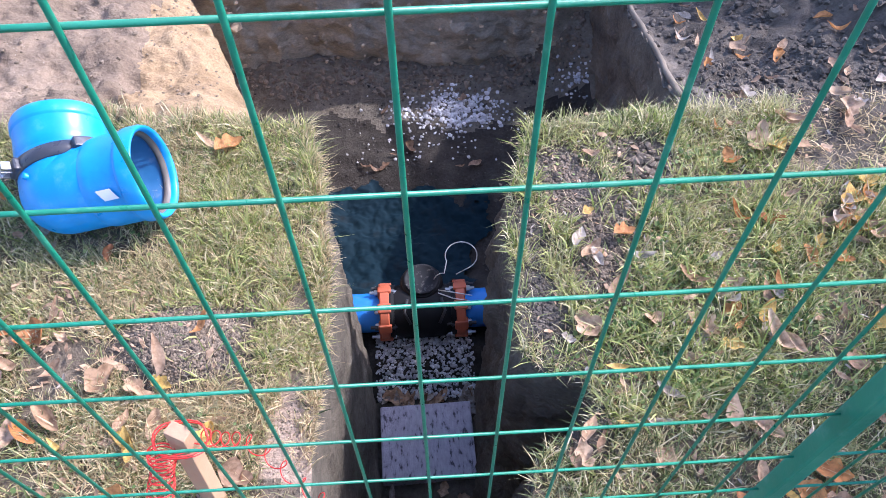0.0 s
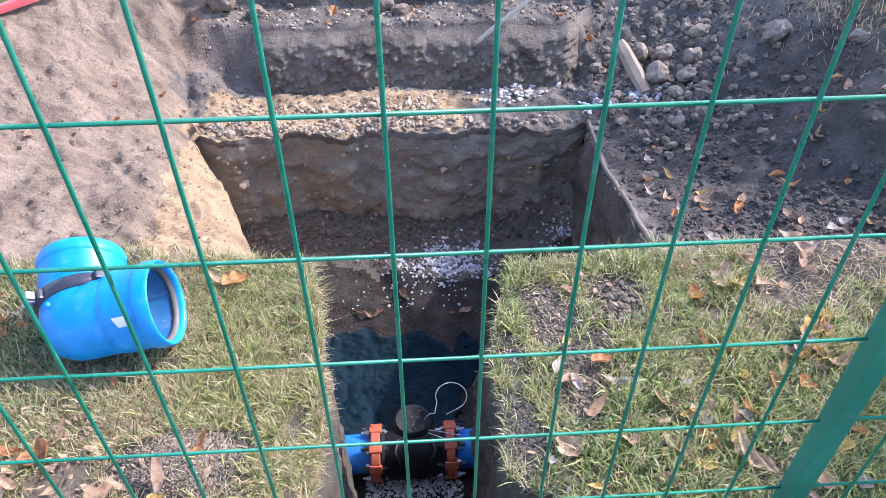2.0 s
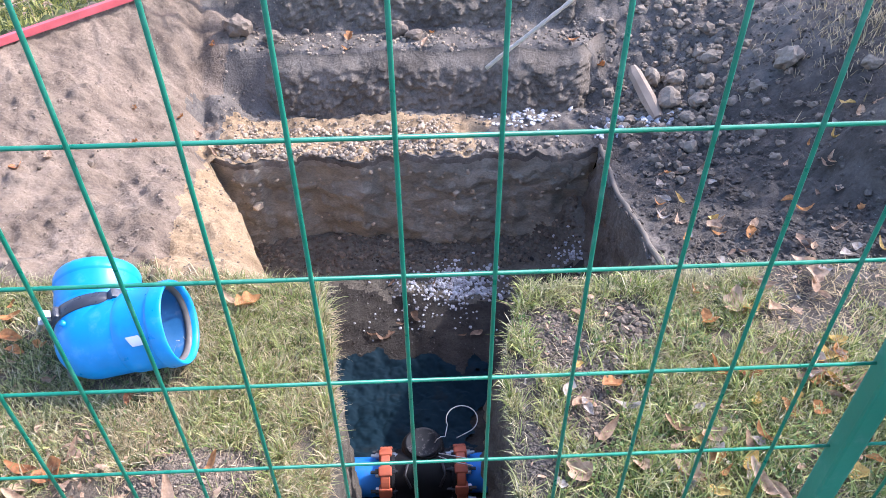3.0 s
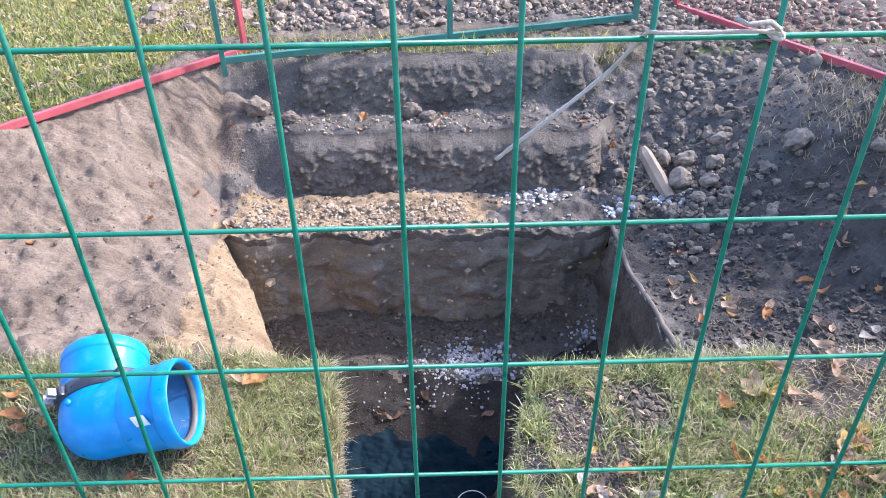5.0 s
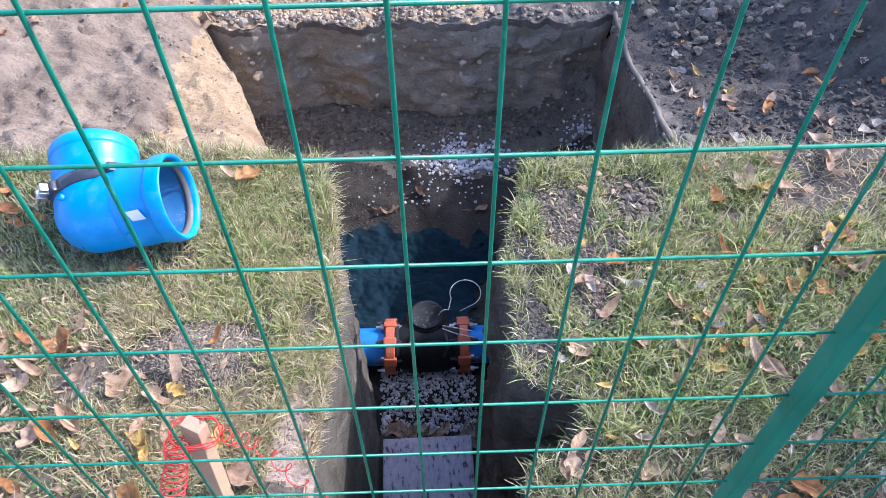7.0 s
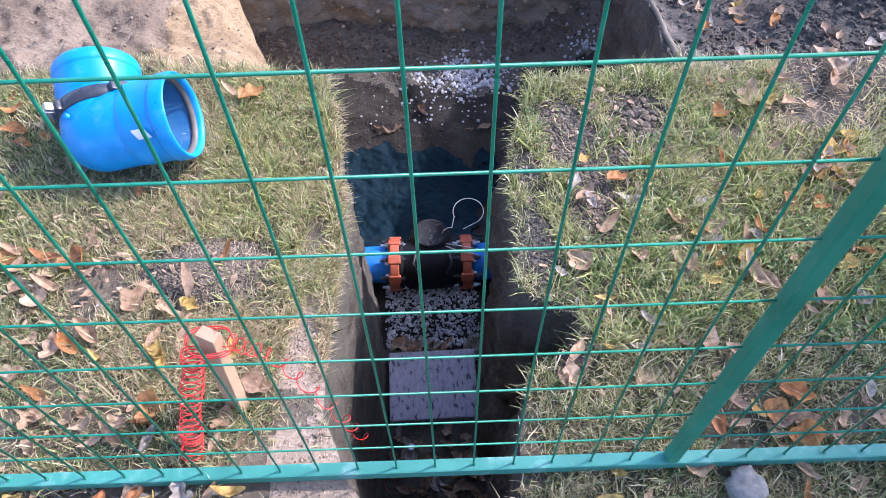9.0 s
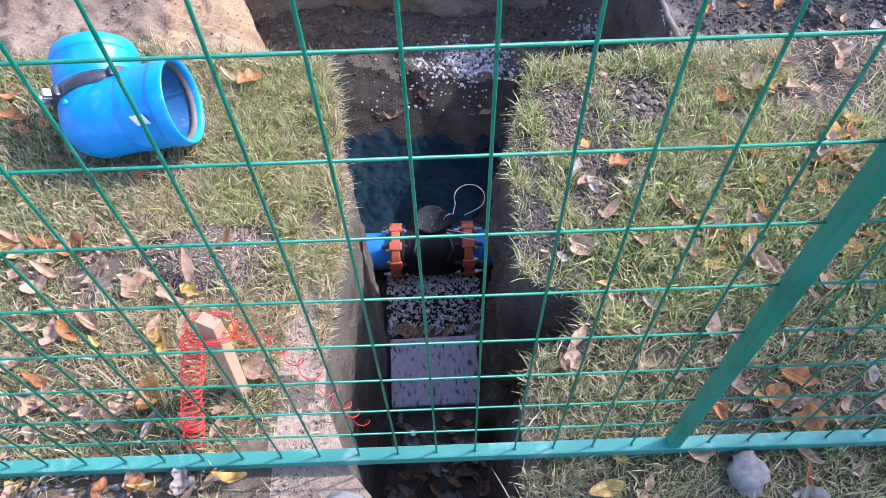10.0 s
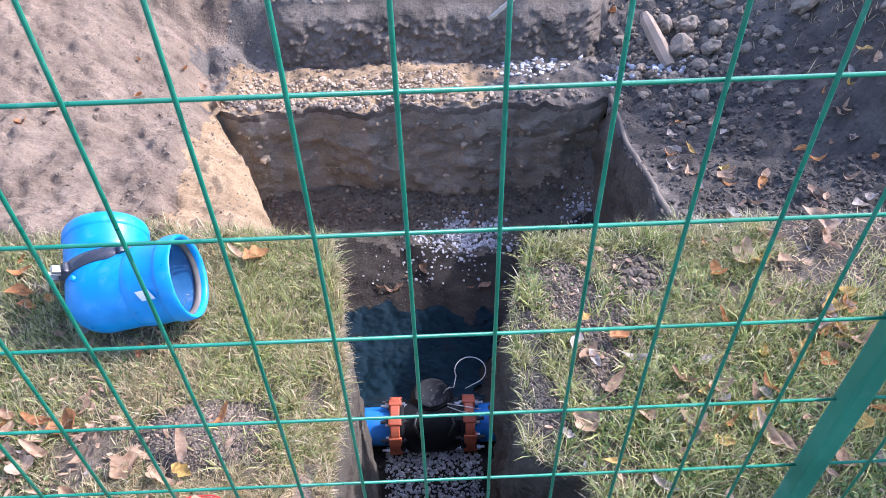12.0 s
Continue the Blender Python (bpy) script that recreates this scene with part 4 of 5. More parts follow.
scatter("soil_crumbs", 320, rng, (-0.1, 2.95), (1.0, 0.045), land, 0.014, CLOD, "loose lumps along the pit's far rim", "soil", even=True, jag=0.35, clip=outside)
scatter("soil_crumbs", 1200, rng, (1.5, 1.5), (0.5, 0.25), land, 0.008, CLOD_DARK, "crumbs at the edge of the turf", "soil", clip=lambda x, y: outside(x, y) & (y + 0.3 * (x - 1) > 1.36), even=True, jag=0.45)
scatter("soil_crumbs", 2200, rng, (1.75, 2.6), (0.85, 1.2), land, 0.009, CLOD_DARK, "fine crumbs strewn over the dug slope", "soil", clip=outside, even=True, jag=0.35)
scatter("soil_crumbs", 900, rng, (0.0, 3.6), (1.15, 0.4), land, 0.009, CLOD, "fine crumbs on the soil steps", "soil", even=True, jag=0.35)
scatter("soil_crumbs", 30, rng, (-1.5, 2.3), (0.55, 0.9), land, 0.011, BANK_CLOD, "dry lumps lying on the bank", "soil", clip=outside, even=True, jag=0.35)
scatter("soil_crumbs", 900, rng, (-1.45, 2.35), (0.75, 1.05), land, 0.0055, BANK_CLOD, "fine dry crumbs bedded in the bank", "soil", clip=lambda x, y: outside(x, y) & ((x + 2.23) * 1.161 - (y - 3.1) * 0.9 > 0.05), even=True, jag=0.45, sink=0.45, flat=(0.5, 0.8))
scatter("soil_crumbs", 900, rng, (-0.1, 2.8), (1.0, 0.11), floor_height, 0.012, CRUMB, "soil fallen to the foot of the far face", "soil", even=True, jag=0.45, sink=0.4)


def wall_stones():
    """Small stones bedded in the far cut face."""
    r = np.random.default_rng(31)
    n = 130
    x, z = r.uniform(-1.05, 0.95, n), r.uniform(-1.25, -0.65, n)
    y = np.interp(x, EDGES["back"][:, 0], EDGES["back"][:, 1]) - 0.035 * (-0.6 - z) / 0.7
    v, f = lumps(r, np.column_stack([x, y - 0.012, z]), np.exp(r.normal(math.log(0.009), 0.4, n)), ICO1, jag=0.3)
    tagged(new("wall_stones", mesh_from("wall_stones", v, f, GRAVEL)), "small stones bedded in the cut earth", "stones", kind="stuff")


wall_stones()


def boulder(name, at_xy, size, mat, label, category, seed, flat=(0.6, 0.8), z=None, uneven=0.5):
    r = np.random.default_rng(seed)
    v, f = lumps(r, np.zeros((1, 3)), np.array([size]), ICO3, flat, 0.045)
    v = v * (1 + uneven * fbm(v[:, 0] / size * 1.1 + seed, v[:, 1] / size * 1.1 + v[:, 2] / size, 1.5, 4)[:, None])
    ob = new(name, mesh_from(name, v, f, mat, uneven < 0.48))
    low = v[:, 2].min()
    h = float(land(at_xy[0], at_xy[1])) if z is None else z
    ob.matrix_world = pose(at_xy[0], at_xy[1], h - low - size * 0.12)
    return tagged(ob, label, category)


boulder("stone", (0.675, -0.066), 0.052, STONE, "rough grey stone lying on grass", "stone", 5, (0.5, 0.6), uneven=0.46)
flat_stone = boulder("stone", (-0.2, -0.09), 0.033, STONE, "long pale piece of broken kerb stone", "stone", 9, (0.45, 0.5), uneven=0.25)
flat_stone.matrix_world = flat_stone.matrix_world @ pose(0, 0, 0.004, 0, 0, -4) @ Matrix.Diagonal((1.35, 0.62, 0.8, 1))
boulder("stone", (-0.3, -0.095), 0.016, PEBBLE, "small white stone at the trench edge", "stone", 12, (0.5, 0.6), uneven=0.3)
for k, (x, y, s) in enumerate([(1.42, 3.15, 0.07), (1.5, 3.3, 0.06), (1.62, 3.2, 0.055), (1.38, 3.38, 0.06), (1.55, 3.05, 0.05), (1.95, 3.0, 0.085), (1.3, 2.45, 0.03), (2.2, 2.7, 0.05), (-1.05, 3.75, 0.09), (-0.85, 3.72, 0.05), (0.0, 3.72, 0.05), (-0.1, 3.78, 0.06), (1.47, 2.95, 0.045), (1.7, 3.35, 0.06)]):
    tagged(boulder("soil_clod", (x, y), s, CRUMB if x < 0.5 else CLOD, "large clod of grey dug soil beside the pit", "soil clod", 20 + k), group="clods round the pit")

# split wood, bar along the rim, kerb
bm = bmesh.new()
tube(bm, [(0, 0, 0), (0.05, 0.11, 0.06), (0.08, 0.24, 0.16), (0.09, 0.27, 0.19)], 0.042, 7, lambda f: (0.8, 1.05, 0.9, 0.45)[min(3, int(f * 3.01))])
wood = part("split_wood", bm, BARK)
wood.matrix_world = Matrix.Translation((1.345, 3.06, float(land(1.345, 3.06)) + 0.012)) @ pose(0, 0, 0, 0, 0, 42)
tagged(wood, "weathered piece of split wood leaning on clods", "wood")
bm = bmesh.new()
bar = []
for f in np.linspace(0, 1, 24):
    y = 2.86 - 1.42 * f
    x = float(np.interp(y, [1.44, 1.5, 1.83, 2.12, 2.5, 2.9], [0.862, 0.875, 0.912, 0.922, 0.95, 0.99])) + 0.006 * math.sin(9 * f)
    bar.append((x, y, float(np.mean(land(x + np.linspace(-0.02, 0.06, 5), y + np.linspace(-0.12, 0.12, 5)))) + 0.012))
tube(bm, bar, 0.0115, 8, lambda f: 1 + 0.08 * math.sin(23 * f))
tagged(part("wooden_pole", bm, MUDDY, smooth=True), "thin muddy wooden pole along the pit's rim", "pole")
bm = bmesh.new()
prof = [(-0.14 + 0.5 * f, -0.115 - 0.02 * math.sin(math.pi * f), 0.0) for f in np.linspace(0, 1, 14)]
ring = []
for x, y, _ in prof:
    ring.append([bm.verts.new((x, y + dy, dz + 0.008 * math.sin(x * 9))) for dy, dz in ((0.015, -0.2), (0.015, -0.012), (0.006, 0.0), (-0.07, 0.004), (-0.08, -0.006), (-0.08, -0.2))])
for a, b in zip(ring, ring[1:]):
    for j in range(6):
        bm.faces.new((a[j], b[j], b[(j + 1) % 6], a[(j + 1) % 6]))
bm.faces.new(ring[0]), bm.faces.new(ring[-1][::-1])
tagged(part("kerb", bm, CONCRETE), "rounded concrete kerb at the near end of the trench", "kerb", kind="structure")


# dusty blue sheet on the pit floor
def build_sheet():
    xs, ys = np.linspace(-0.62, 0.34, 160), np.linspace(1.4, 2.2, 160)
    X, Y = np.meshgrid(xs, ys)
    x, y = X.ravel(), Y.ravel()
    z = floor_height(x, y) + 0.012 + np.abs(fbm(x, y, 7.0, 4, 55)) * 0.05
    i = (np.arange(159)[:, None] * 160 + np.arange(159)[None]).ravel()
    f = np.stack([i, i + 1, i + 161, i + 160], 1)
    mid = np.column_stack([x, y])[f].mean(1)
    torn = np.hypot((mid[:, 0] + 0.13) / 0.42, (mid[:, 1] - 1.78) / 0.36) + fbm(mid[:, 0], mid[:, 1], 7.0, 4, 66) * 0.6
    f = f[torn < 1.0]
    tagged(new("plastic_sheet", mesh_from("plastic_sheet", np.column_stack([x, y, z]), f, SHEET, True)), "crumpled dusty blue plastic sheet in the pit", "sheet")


build_sheet()


# ---- far fences ----
def far_panel(name, a, b, z, mat, wire_mat, label, posts, height=1.2, wires=True, rail=0.02):
    a, b = Vector((*a, 0)), Vector((*b, 0))
    d = (b - a)
    ang = math.degrees(math.atan2(d.y, d.x))
    L = d.length
    f = empty(name, pose(a.x, a.y, z, 0, 0, ang), label, "fence", "far fence panels")
    bm = bmesh.new()
    box(bm, (L, rail * 1.6, rail * 2), pose(L / 2, 0, 0.0), 0.003)
    part("bottom_rail", bm, mat, f)
    bm = bmesh.new()
    box(bm, (L, rail * 1.6, rail * 2), pose(L / 2, 0, height), 0.003)
    part("top_rail", bm, mat, f)
    for p in posts:
        bm = bmesh.new()
        box(bm, (rail * 1.6, rail * 1.6, height + 0.1), pose(p * L, -0.004, height / 2 - 0.045), 0.003)
        part("post", bm, mat, f)
    if wires:
        for k in range(1, int(L / 0.1)):
            part("vertical_wire", rod(height, 0.0016, pose(k * 0.1, 0.004, 0), 5), wire_mat, f)
        for k in range(1, int(height / 0.15)):
            part("horizontal_wire", rod(L, 0.0016, pose(0, 0.008, k * 0.15, 0, 90, 0), 5), wire_mat, f)


far_panel("red_fence_panel", (-3.0, 2.2), (-1.14, 4.2), 0.03, RED, BARK, "red painted steel barrier panel on the turf's edge", (0.0, 0.985))
far_panel("green_fence_panel", (-1.25, 3.93), (1.45, 4.62), 0.05, FAR_GREEN, FAR_GREEN, "green steel barrier panel above the far bank", (0.0, 0.52, 1.0), wires=False)
far_panel("red_fence_panel", (1.80, 4.84), (3.3, 2.2), 0.05, RED, RED, "red painted steel barrier panel with red mesh", (0.0, 1.0))


# ---- grass ----
def grass(name, x, y, rng, length, width, mat, label, lean=0.6, pull=None, lift=0.0):
    n = len(x)
    z = land(x, y) - 0.003
    tuft = fbm(x, y, 16.0, 3, 27)
    L = length * np.exp(rng.normal(0, 0.3, n)) * (1 + 0.55 * tuft)
    a = fbm(x, y, 10.0, 2, 35) * 7.0 + rng.normal(0, 1.9, n)
    l = np.abs(rng.normal(lean, 0.35, n)) * (1.1 - 0.4 * tuft)
    width = width * rng.uniform(0.55, 1.45, n)
    dx, dy = np.cos(a) * l, np.sin(a) * l
    if pull is not None:
        dx, dy = dx + pull[0], dy + pull[1]
    up = np.ones(n)
    norm = np.sqrt(dx * dx + dy * dy + up * up)
    dx, dy, up = dx / norm, dy / norm, up / norm
    side = rng.uniform(0, 2 * math.pi, n)
    wx, wy = np.cos(side) * width / 2, np.sin(side) * width / 2
    droop = rng.uniform(0.0, 0.75, n)
    if pull is not None:
        droop = droop + np.hypot(*pull) * 0.5
    b0, b1 = np.stack([x - wx, y - wy, z], 1), np.stack([x + wx, y + wy, z], 1)
    mx, my, mz = x + dx * L * 0.55, y + dy * L * 0.55, z + up * L * 0.55
    m0, m1 = np.stack([mx - wx * 0.8, my - wy * 0.8, mz], 1), np.stack([mx + wx * 0.8, my + wy * 0.8, mz], 1)
    tip = np.stack([mx + dx * L * 0.5 * (1 + droop * 0.5), my + dy * L * 0.5 * (1 + droop * 0.5), mz + up * L * 0.45 * (1 - droop * 1.3)], 1)
    v = np.stack([b0, b1, m1, m0, tip], 1).reshape(-1, 3)
    base = np.arange(n) * 5
    quads = np.stack([base, base + 1, base + 2, base + 3], 1).tolist()
    tris = np.stack([base + 3, base + 2, base + 4], 1).tolist()
    return tagged(new(name, mesh_from(name, v, quads + tris, mat)), label, "grass", kind="stuff")


BARE = [(0.40, 1.02, 0.11, 0.14), (0.64, 1.05, 0.1, 0.12), (0.46, 0.74, 0.08, 0.15), (0.55, 0.9, 0.05, 0.06), (0.9, 0.98, 0.06, 0.05), (1.25, 1.05, 0.12, 0.1), (-0.58, 0.56, 0.19, 0.14), (-0.88, 0.52, 0.1, 0.07), (-0.31, 0.66, 0.05, 0.1), (-0.31, 0.2, 0.07, 0.34), (-0.32, -0.02, 0.16, 0.2), (0.34, 0.3, 0.06, 0.1), (0.28, 0.6, 0.065, 0.14), (0.29, 0.84, 0.045, 0.14), (1.45, 1.25, 0.34, 0.2), (-0.75, -0.06, 0.3, 0.06), (1.12, 1.02, 0.1, 0.08)]


def lawn_points(rng, n, x0, x1, y0, y1, thin=0.0):
    x, y = rng.uniform(x0, x1, n), rng.uniform(y0, y1, n)
    keep = np.ones(n)
    for bx, by, rx, ry in BARE:
        d = np.hypot((x - bx) / rx, (y - by) / ry) + fbm(x, y, 9.0, 3, 2) * 0.35
        keep *= 0.03 + 0.97 * smooth(0.65, 1.15, d)
    keep *= 0.3 + 0.7 * smooth(-0.3, 0.1, fbm(x, y, 9.0, 3, 19))
    isin, near, _ = inside(x, y)
    ok = ~isin & (rng.random(n) < keep)
    ok &= y < np.where(x > 0, np.interp(x, [1.05, 1.25, 1.45], [1.25, 1.13, 1.2]), 1.295) + fbm(x, y * 0, 5.0, 3, 7) * 0.05
    return x[ok], y[ok]


rng = np.random.default_rng(23)
x, y = lawn_points(rng, 80000, -1.75, -0.24, -0.22, 1.4)
grass("lawn_grass", x, y, rng, 0.042, 0.0032, GRASS, "tufted autumn lawn grass, green with straw")
x, y = lawn_points(rng, 80000, 0.18, 1.75, -0.22, 1.4)
grass("lawn_grass", x, y, rng, 0.042, 0.0032, GRASS, "tufted autumn lawn grass, green with straw")
x, y = lawn_points(rng, 14000, -1.75, 1.75, -0.22, 1.4)
grass("dry_grass", x, y, rng, 0.05, 0.0022, STRAW, "dry straw stalks among the lawn", 1.2)
x, y = lawn_points(rng, 30000, -0.85, -0.24, 0.2, 1.35)
grass("dry_grass", x, y, rng, 0.045, 0.0026, STRAW, "bleached straw grass along the trench edge", 0.9)
x, y = lawn_points(rng, 15000, 0.22, 1.7, 0.3, 1.4)
grass("lawn_grass", x, y, rng, 0.062, 0.0042, FRESH, "fresh yellow green blades in the sunny turf", 0.8)
x, y = lawn_points(rng, 9000, -0.62, -0.24, 0.45, 1.35)
grass("lawn_grass", x, y, rng, 0.05, 0.0036, FRESH, "pale yellow green grass beside the trench", 0.8)
x, y = lawn_points(rng, 4500, -1.7, -0.26, 0.55, 1.4)
grass("lawn_grass", x, y, rng, 0.055, 0.0038, FRESH, "fresh green blades round the pipe bend", 0.8)
x, y = lawn_points(rng, 2500, 0.45, 1.7, 0.3, 1.4)
grass("dry_grass", x, y, rng, 0.05, 0.003, STRAW, "bleached stalks in the sunny turf", 1.1)
x, y = rng.uniform(1.0, 1.75, 1400), rng.uniform(0.95, 1.3, 1400)
grass("dry_grass", x, y, rng, 0.045, 0.003, STRAW, "flattened straw where the turf meets the dug soil", 1.6)
x, y = lawn_points(rng, 9000, -2.7, -1.6, -0.2, 1.4)
grass("lawn_grass", x, y, rng, 0.04, 0.005, GRASS, "lawn grass beyond the pipe bend")
x, y = lawn_points(rng, 9000, 1.6, 2.9, -0.2, 1.4)
grass("lawn_grass", x, y, rng, 0.04, 0.005, GRASS, "lawn grass beside the dug soil")


def flakes(name, n, rng, x0, x1, y0, y1, size, mat, label):
    """Small broken bits of leaf and stalk lying among the blades."""
    x, y = rng.uniform(x0, x1, n), rng.uniform(y0, y1, n)
    ok = ~inside(x, y)[0] & (fbm(x, y, 4.0, 3, 47) + rng.normal(0, 0.25, n) > 0)
    x, y = x[ok], y[ok]
    n = len(x)
    z = land(x, y) + rng.uniform(0.004, 0.026, n)
    a, L = rng.uniform(0, 6.28, n), size * np.exp(rng.normal(0, 0.4, n))
    w, t = L * rng.uniform(0.18, 0.5, n), rng.normal(0, 0.35, (2, n))
    c, s = np.cos(a), np.sin(a)
    rim = []
    for p, q in ((-0.5, -0.2), (0.1, -0.5), (0.5, 0.1), (0.15, 0.45), (-0.35, 0.4)):
        dx, dy = p * L * c - q * w * s, p * L * s + q * w * c
        rim.append(np.stack([x + dx, y + dy, z + dx * t[0] + dy * t[1] + 0.3 * q * q * L], 1))
    v = np.stack(rim, 1).reshape(-1, 3)
    tagged(new(name, mesh_from(name, v, np.arange(n)[:, None] * 5 + np.arange(5)[None], mat)), label, "leaf litter", kind="stuff")


flakes("leaf_bits", 2000, rng, -1.7, -0.44, -0.2, 0.75, 0.016, LEAF_TAN, "broken bits of dry leaf among the grass")
flakes("leaf_bits", 900, rng, -1.7, -0.4, -0.2, 1.3, 0.018, LEAF_BROWN, "brown leaf crumbs among the grass")
flakes("leaf_bits", 1500, rng, 0.25, 1.75, -0.2, 1.3, 0.015, LEAF_TAN, "broken bits of dry leaf among the grass")
flakes("leaf_bits", 500, rng, 0.25, 1.75, -0.2, 1.3, 0.014, LEAF_GREY, "pale leaf crumbs among the grass")
x, y = lawn_points(rng, 16000, -1.75, -0.26, -0.22, 1.35)
grass("dry_grass", x, y, rng, 0.034, 0.0034, STRAW, "matted dead thatch under the lawn", 2.6)
x, y = lawn_points(rng, 9000, 0.2, 1.75, -0.22, 1.35)
grass("dry_grass", x, y, rng, 0.034, 0.0034, STRAW, "matted dead thatch under the lawn", 2.6)


# coarser lawn all round, past the strip beside the fence
n = 90000
x, y = rng.uniform(-7, 7, n), rng.uniform(-6, 7, n)
ok = (((np.abs(x) > 1.7) & (y < 1.35)) | (y < -0.2) | ((x < -2.2) & (((x + 2.23) * 1.161 - (y - 3.1) * 0.9) < -0.03)) | (x > 3.3)) & ~((y > 3.6) & (x > 1.2))
grass("lawn_grass", x[ok], y[ok], rng, 0.06, 0.012, GRASS, "open lawn round the dig", 0.9)

n = 1600
x, y = rng.normal(2.45, 0.25, n), rng.normal(3.1, 0.3, n)
grass("tuft_grass", x, y, rng, 0.06, 0.004, STRAW, "dry grass tufts beside the red fence")


def weeds(rng, n, x0, x1, y0, y1, label):
    """Small round clover-like leaves standing among the blades."""
    x, y = lawn_points(rng, n, x0, x1, y0, y1)
    ok = fbm(x, y, 5.0, 3, 83) > 0.06
    x, y = x[ok], y[ok]
    n = len(x)
    z = land(x, y) + rng.uniform(0.006, 0.026, n)
    a, r, t = rng.uniform(0, 6.28, n), rng.uniform(0.0025, 0.0062, n), rng.normal(0, 0.5, (2, n))
    rim = []
    for k in range(6):
        b = a + k * math.pi / 3
        rim.append(np.stack([x + r * np.cos(b), y + r * np.sin(b), z + r * (np.cos(b) * t[0] + np.sin(b) * t[1])], 1))
    v = np.stack(rim, 1).reshape(-1, 3)
    f = (np.arange(n)[:, None] * 6 + np.arange(6)[None])
    tagged(new("clover", mesh_from("clover", v, f, WEED)), label, "weeds", kind="stuff")


weeds(np.random.default_rng(41), 12000, 0.3, 1.5, 0.15, 1.1, "small green clover leaves in the lawn")
weeds(np.random.default_rng(42), 3000, -1.6, -0.3, -0.1, 1.2, "small green clover leaves in the lawn")


def fringe(rng, pts, n, reach, length, mat, label, centre):
    k = rng.integers(0, len(pts), n)
    p = pts[k] + rng.normal(0, reach, (n, 2))
    ok = ~inside(p[:, 0], p[:, 1])[0]
    p, q = p[ok], pts[k][ok]
    d = np.array(centre)[None] - q
    d[:, 1] *= 0.25
    d /= np.hypot(d[:, 0], d[:, 1])[:, None]
    pull = d.T * rng.uniform(0.0, 1.0, len(p)) + rng.normal(0, 0.35, (2, len(p)))
    grass("edge_grass", p[:, 0], p[:, 1], rng, length, 0.0026, mat, label, 0.4, pull)


left_lip = np.array([p for p in EDGES["left"] if 0.25 < p[1] < 1.37 and p[0] > -0.45])
right_lip = np.array([p for p in EDGES["right"] if 0.2 < p[1] < 1.4 and p[0] < 0.4])
fringe(rng, left_lip, 5200, 0.02, 0.034, STRAW, "straw and roots hanging over the trench edge", (0, 0.9))
fringe(rng, left_lip[-24:], 900, 0.03, 0.05, GRASS, "long green grass on the turf corner", (0, 2.0))
fringe(rng, right_lip, 1700, 0.02, 0.036, GRASS, "long grass overhanging the trench edge", (0, 0.7))
far_lip = np.column_stack([np.linspace(0.3, 1.12, 60), 1.235 + 0.02 * np.sin(np.linspace(0, 14, 60))])
fringe(rng, far_lip, 2600, 0.025, 0.05, GRASS, "long grass along the turf's far edge", (0.8, 3.0))
far_lip = np.column_stack([np.linspace(-1.7, -0.42, 70), 1.295 + 0.02 * np.sin(np.linspace(0, 14, 70))])
fringe(rng, far_lip, 2400, 0.025, 0.045, GRASS, "grass along the turf's far edge", (-1.0, 3.0))

n = 45000
x, y = rng.uniform(-4.2, -1.0, n), rng.uniform(2.4, 7.5, n)
ok = ((x + 2.23) * 1.161 - (y - 3.1) * 0.9) < -0.02
grass("far_grass", x[ok], y[ok], rng, 0.05, 0.009, FAR_LAWN, "sunlit lawn behind the red barrier")
n = 1500
x, y = rng.uniform(-1.2, 1.3, n), rng.normal(4.2, 0.08, n)
grass("far_grass", x, y, rng, 0.05, 0.006, FAR_LAWN, "strip of grass on the far bank")


# ---- fallen leaves ----
def leaf_mesh(name, length, width, curl, twist, lobes, mat, seed):
    r = random.Random(seed)
    rows = 9
    v, f = [], []
    for k in range(rows):
        t = k / (rows - 1)
        half = width / 2 * math.sin(math.pi * min(1, t * 0.94 + 0.05)) ** 0.8
        if lobes:
            half *= 0.55 + 0.75 * abs(math.sin(t * math.pi * lobes))
        half = max(half, 0.0012)
        z = curl * length * (t - 0.5) ** 2 * 2 + 0.006 * math.sin(5 * t + seed)
        a = twist * (t - 0.5)
        for s in (-1, -0.5, 0, 0.5, 1):
            lift = abs(s) ** 1.6 * half * (0.55 + 0.4 * math.sin(seed + 3 * t)) + r.uniform(-0.0015, 0.0015)
            yy = s * half * 0.9
            v.append(((t - 0.5) * length, yy * math.cos(a) - lift * math.sin(a), z + lift * math.cos(a) + yy * math.sin(a)))
    for k in range(rows - 1):
        for j in range(4):
            q = k * 5 + j
            f.append((q, q + 1, q + 6, q + 5))
    low = min(p[2] for p in v)
    v = [(a, b, c - low) for a, b, c in v]
    me = mesh_from(name, v, f, mat, True)
    return me


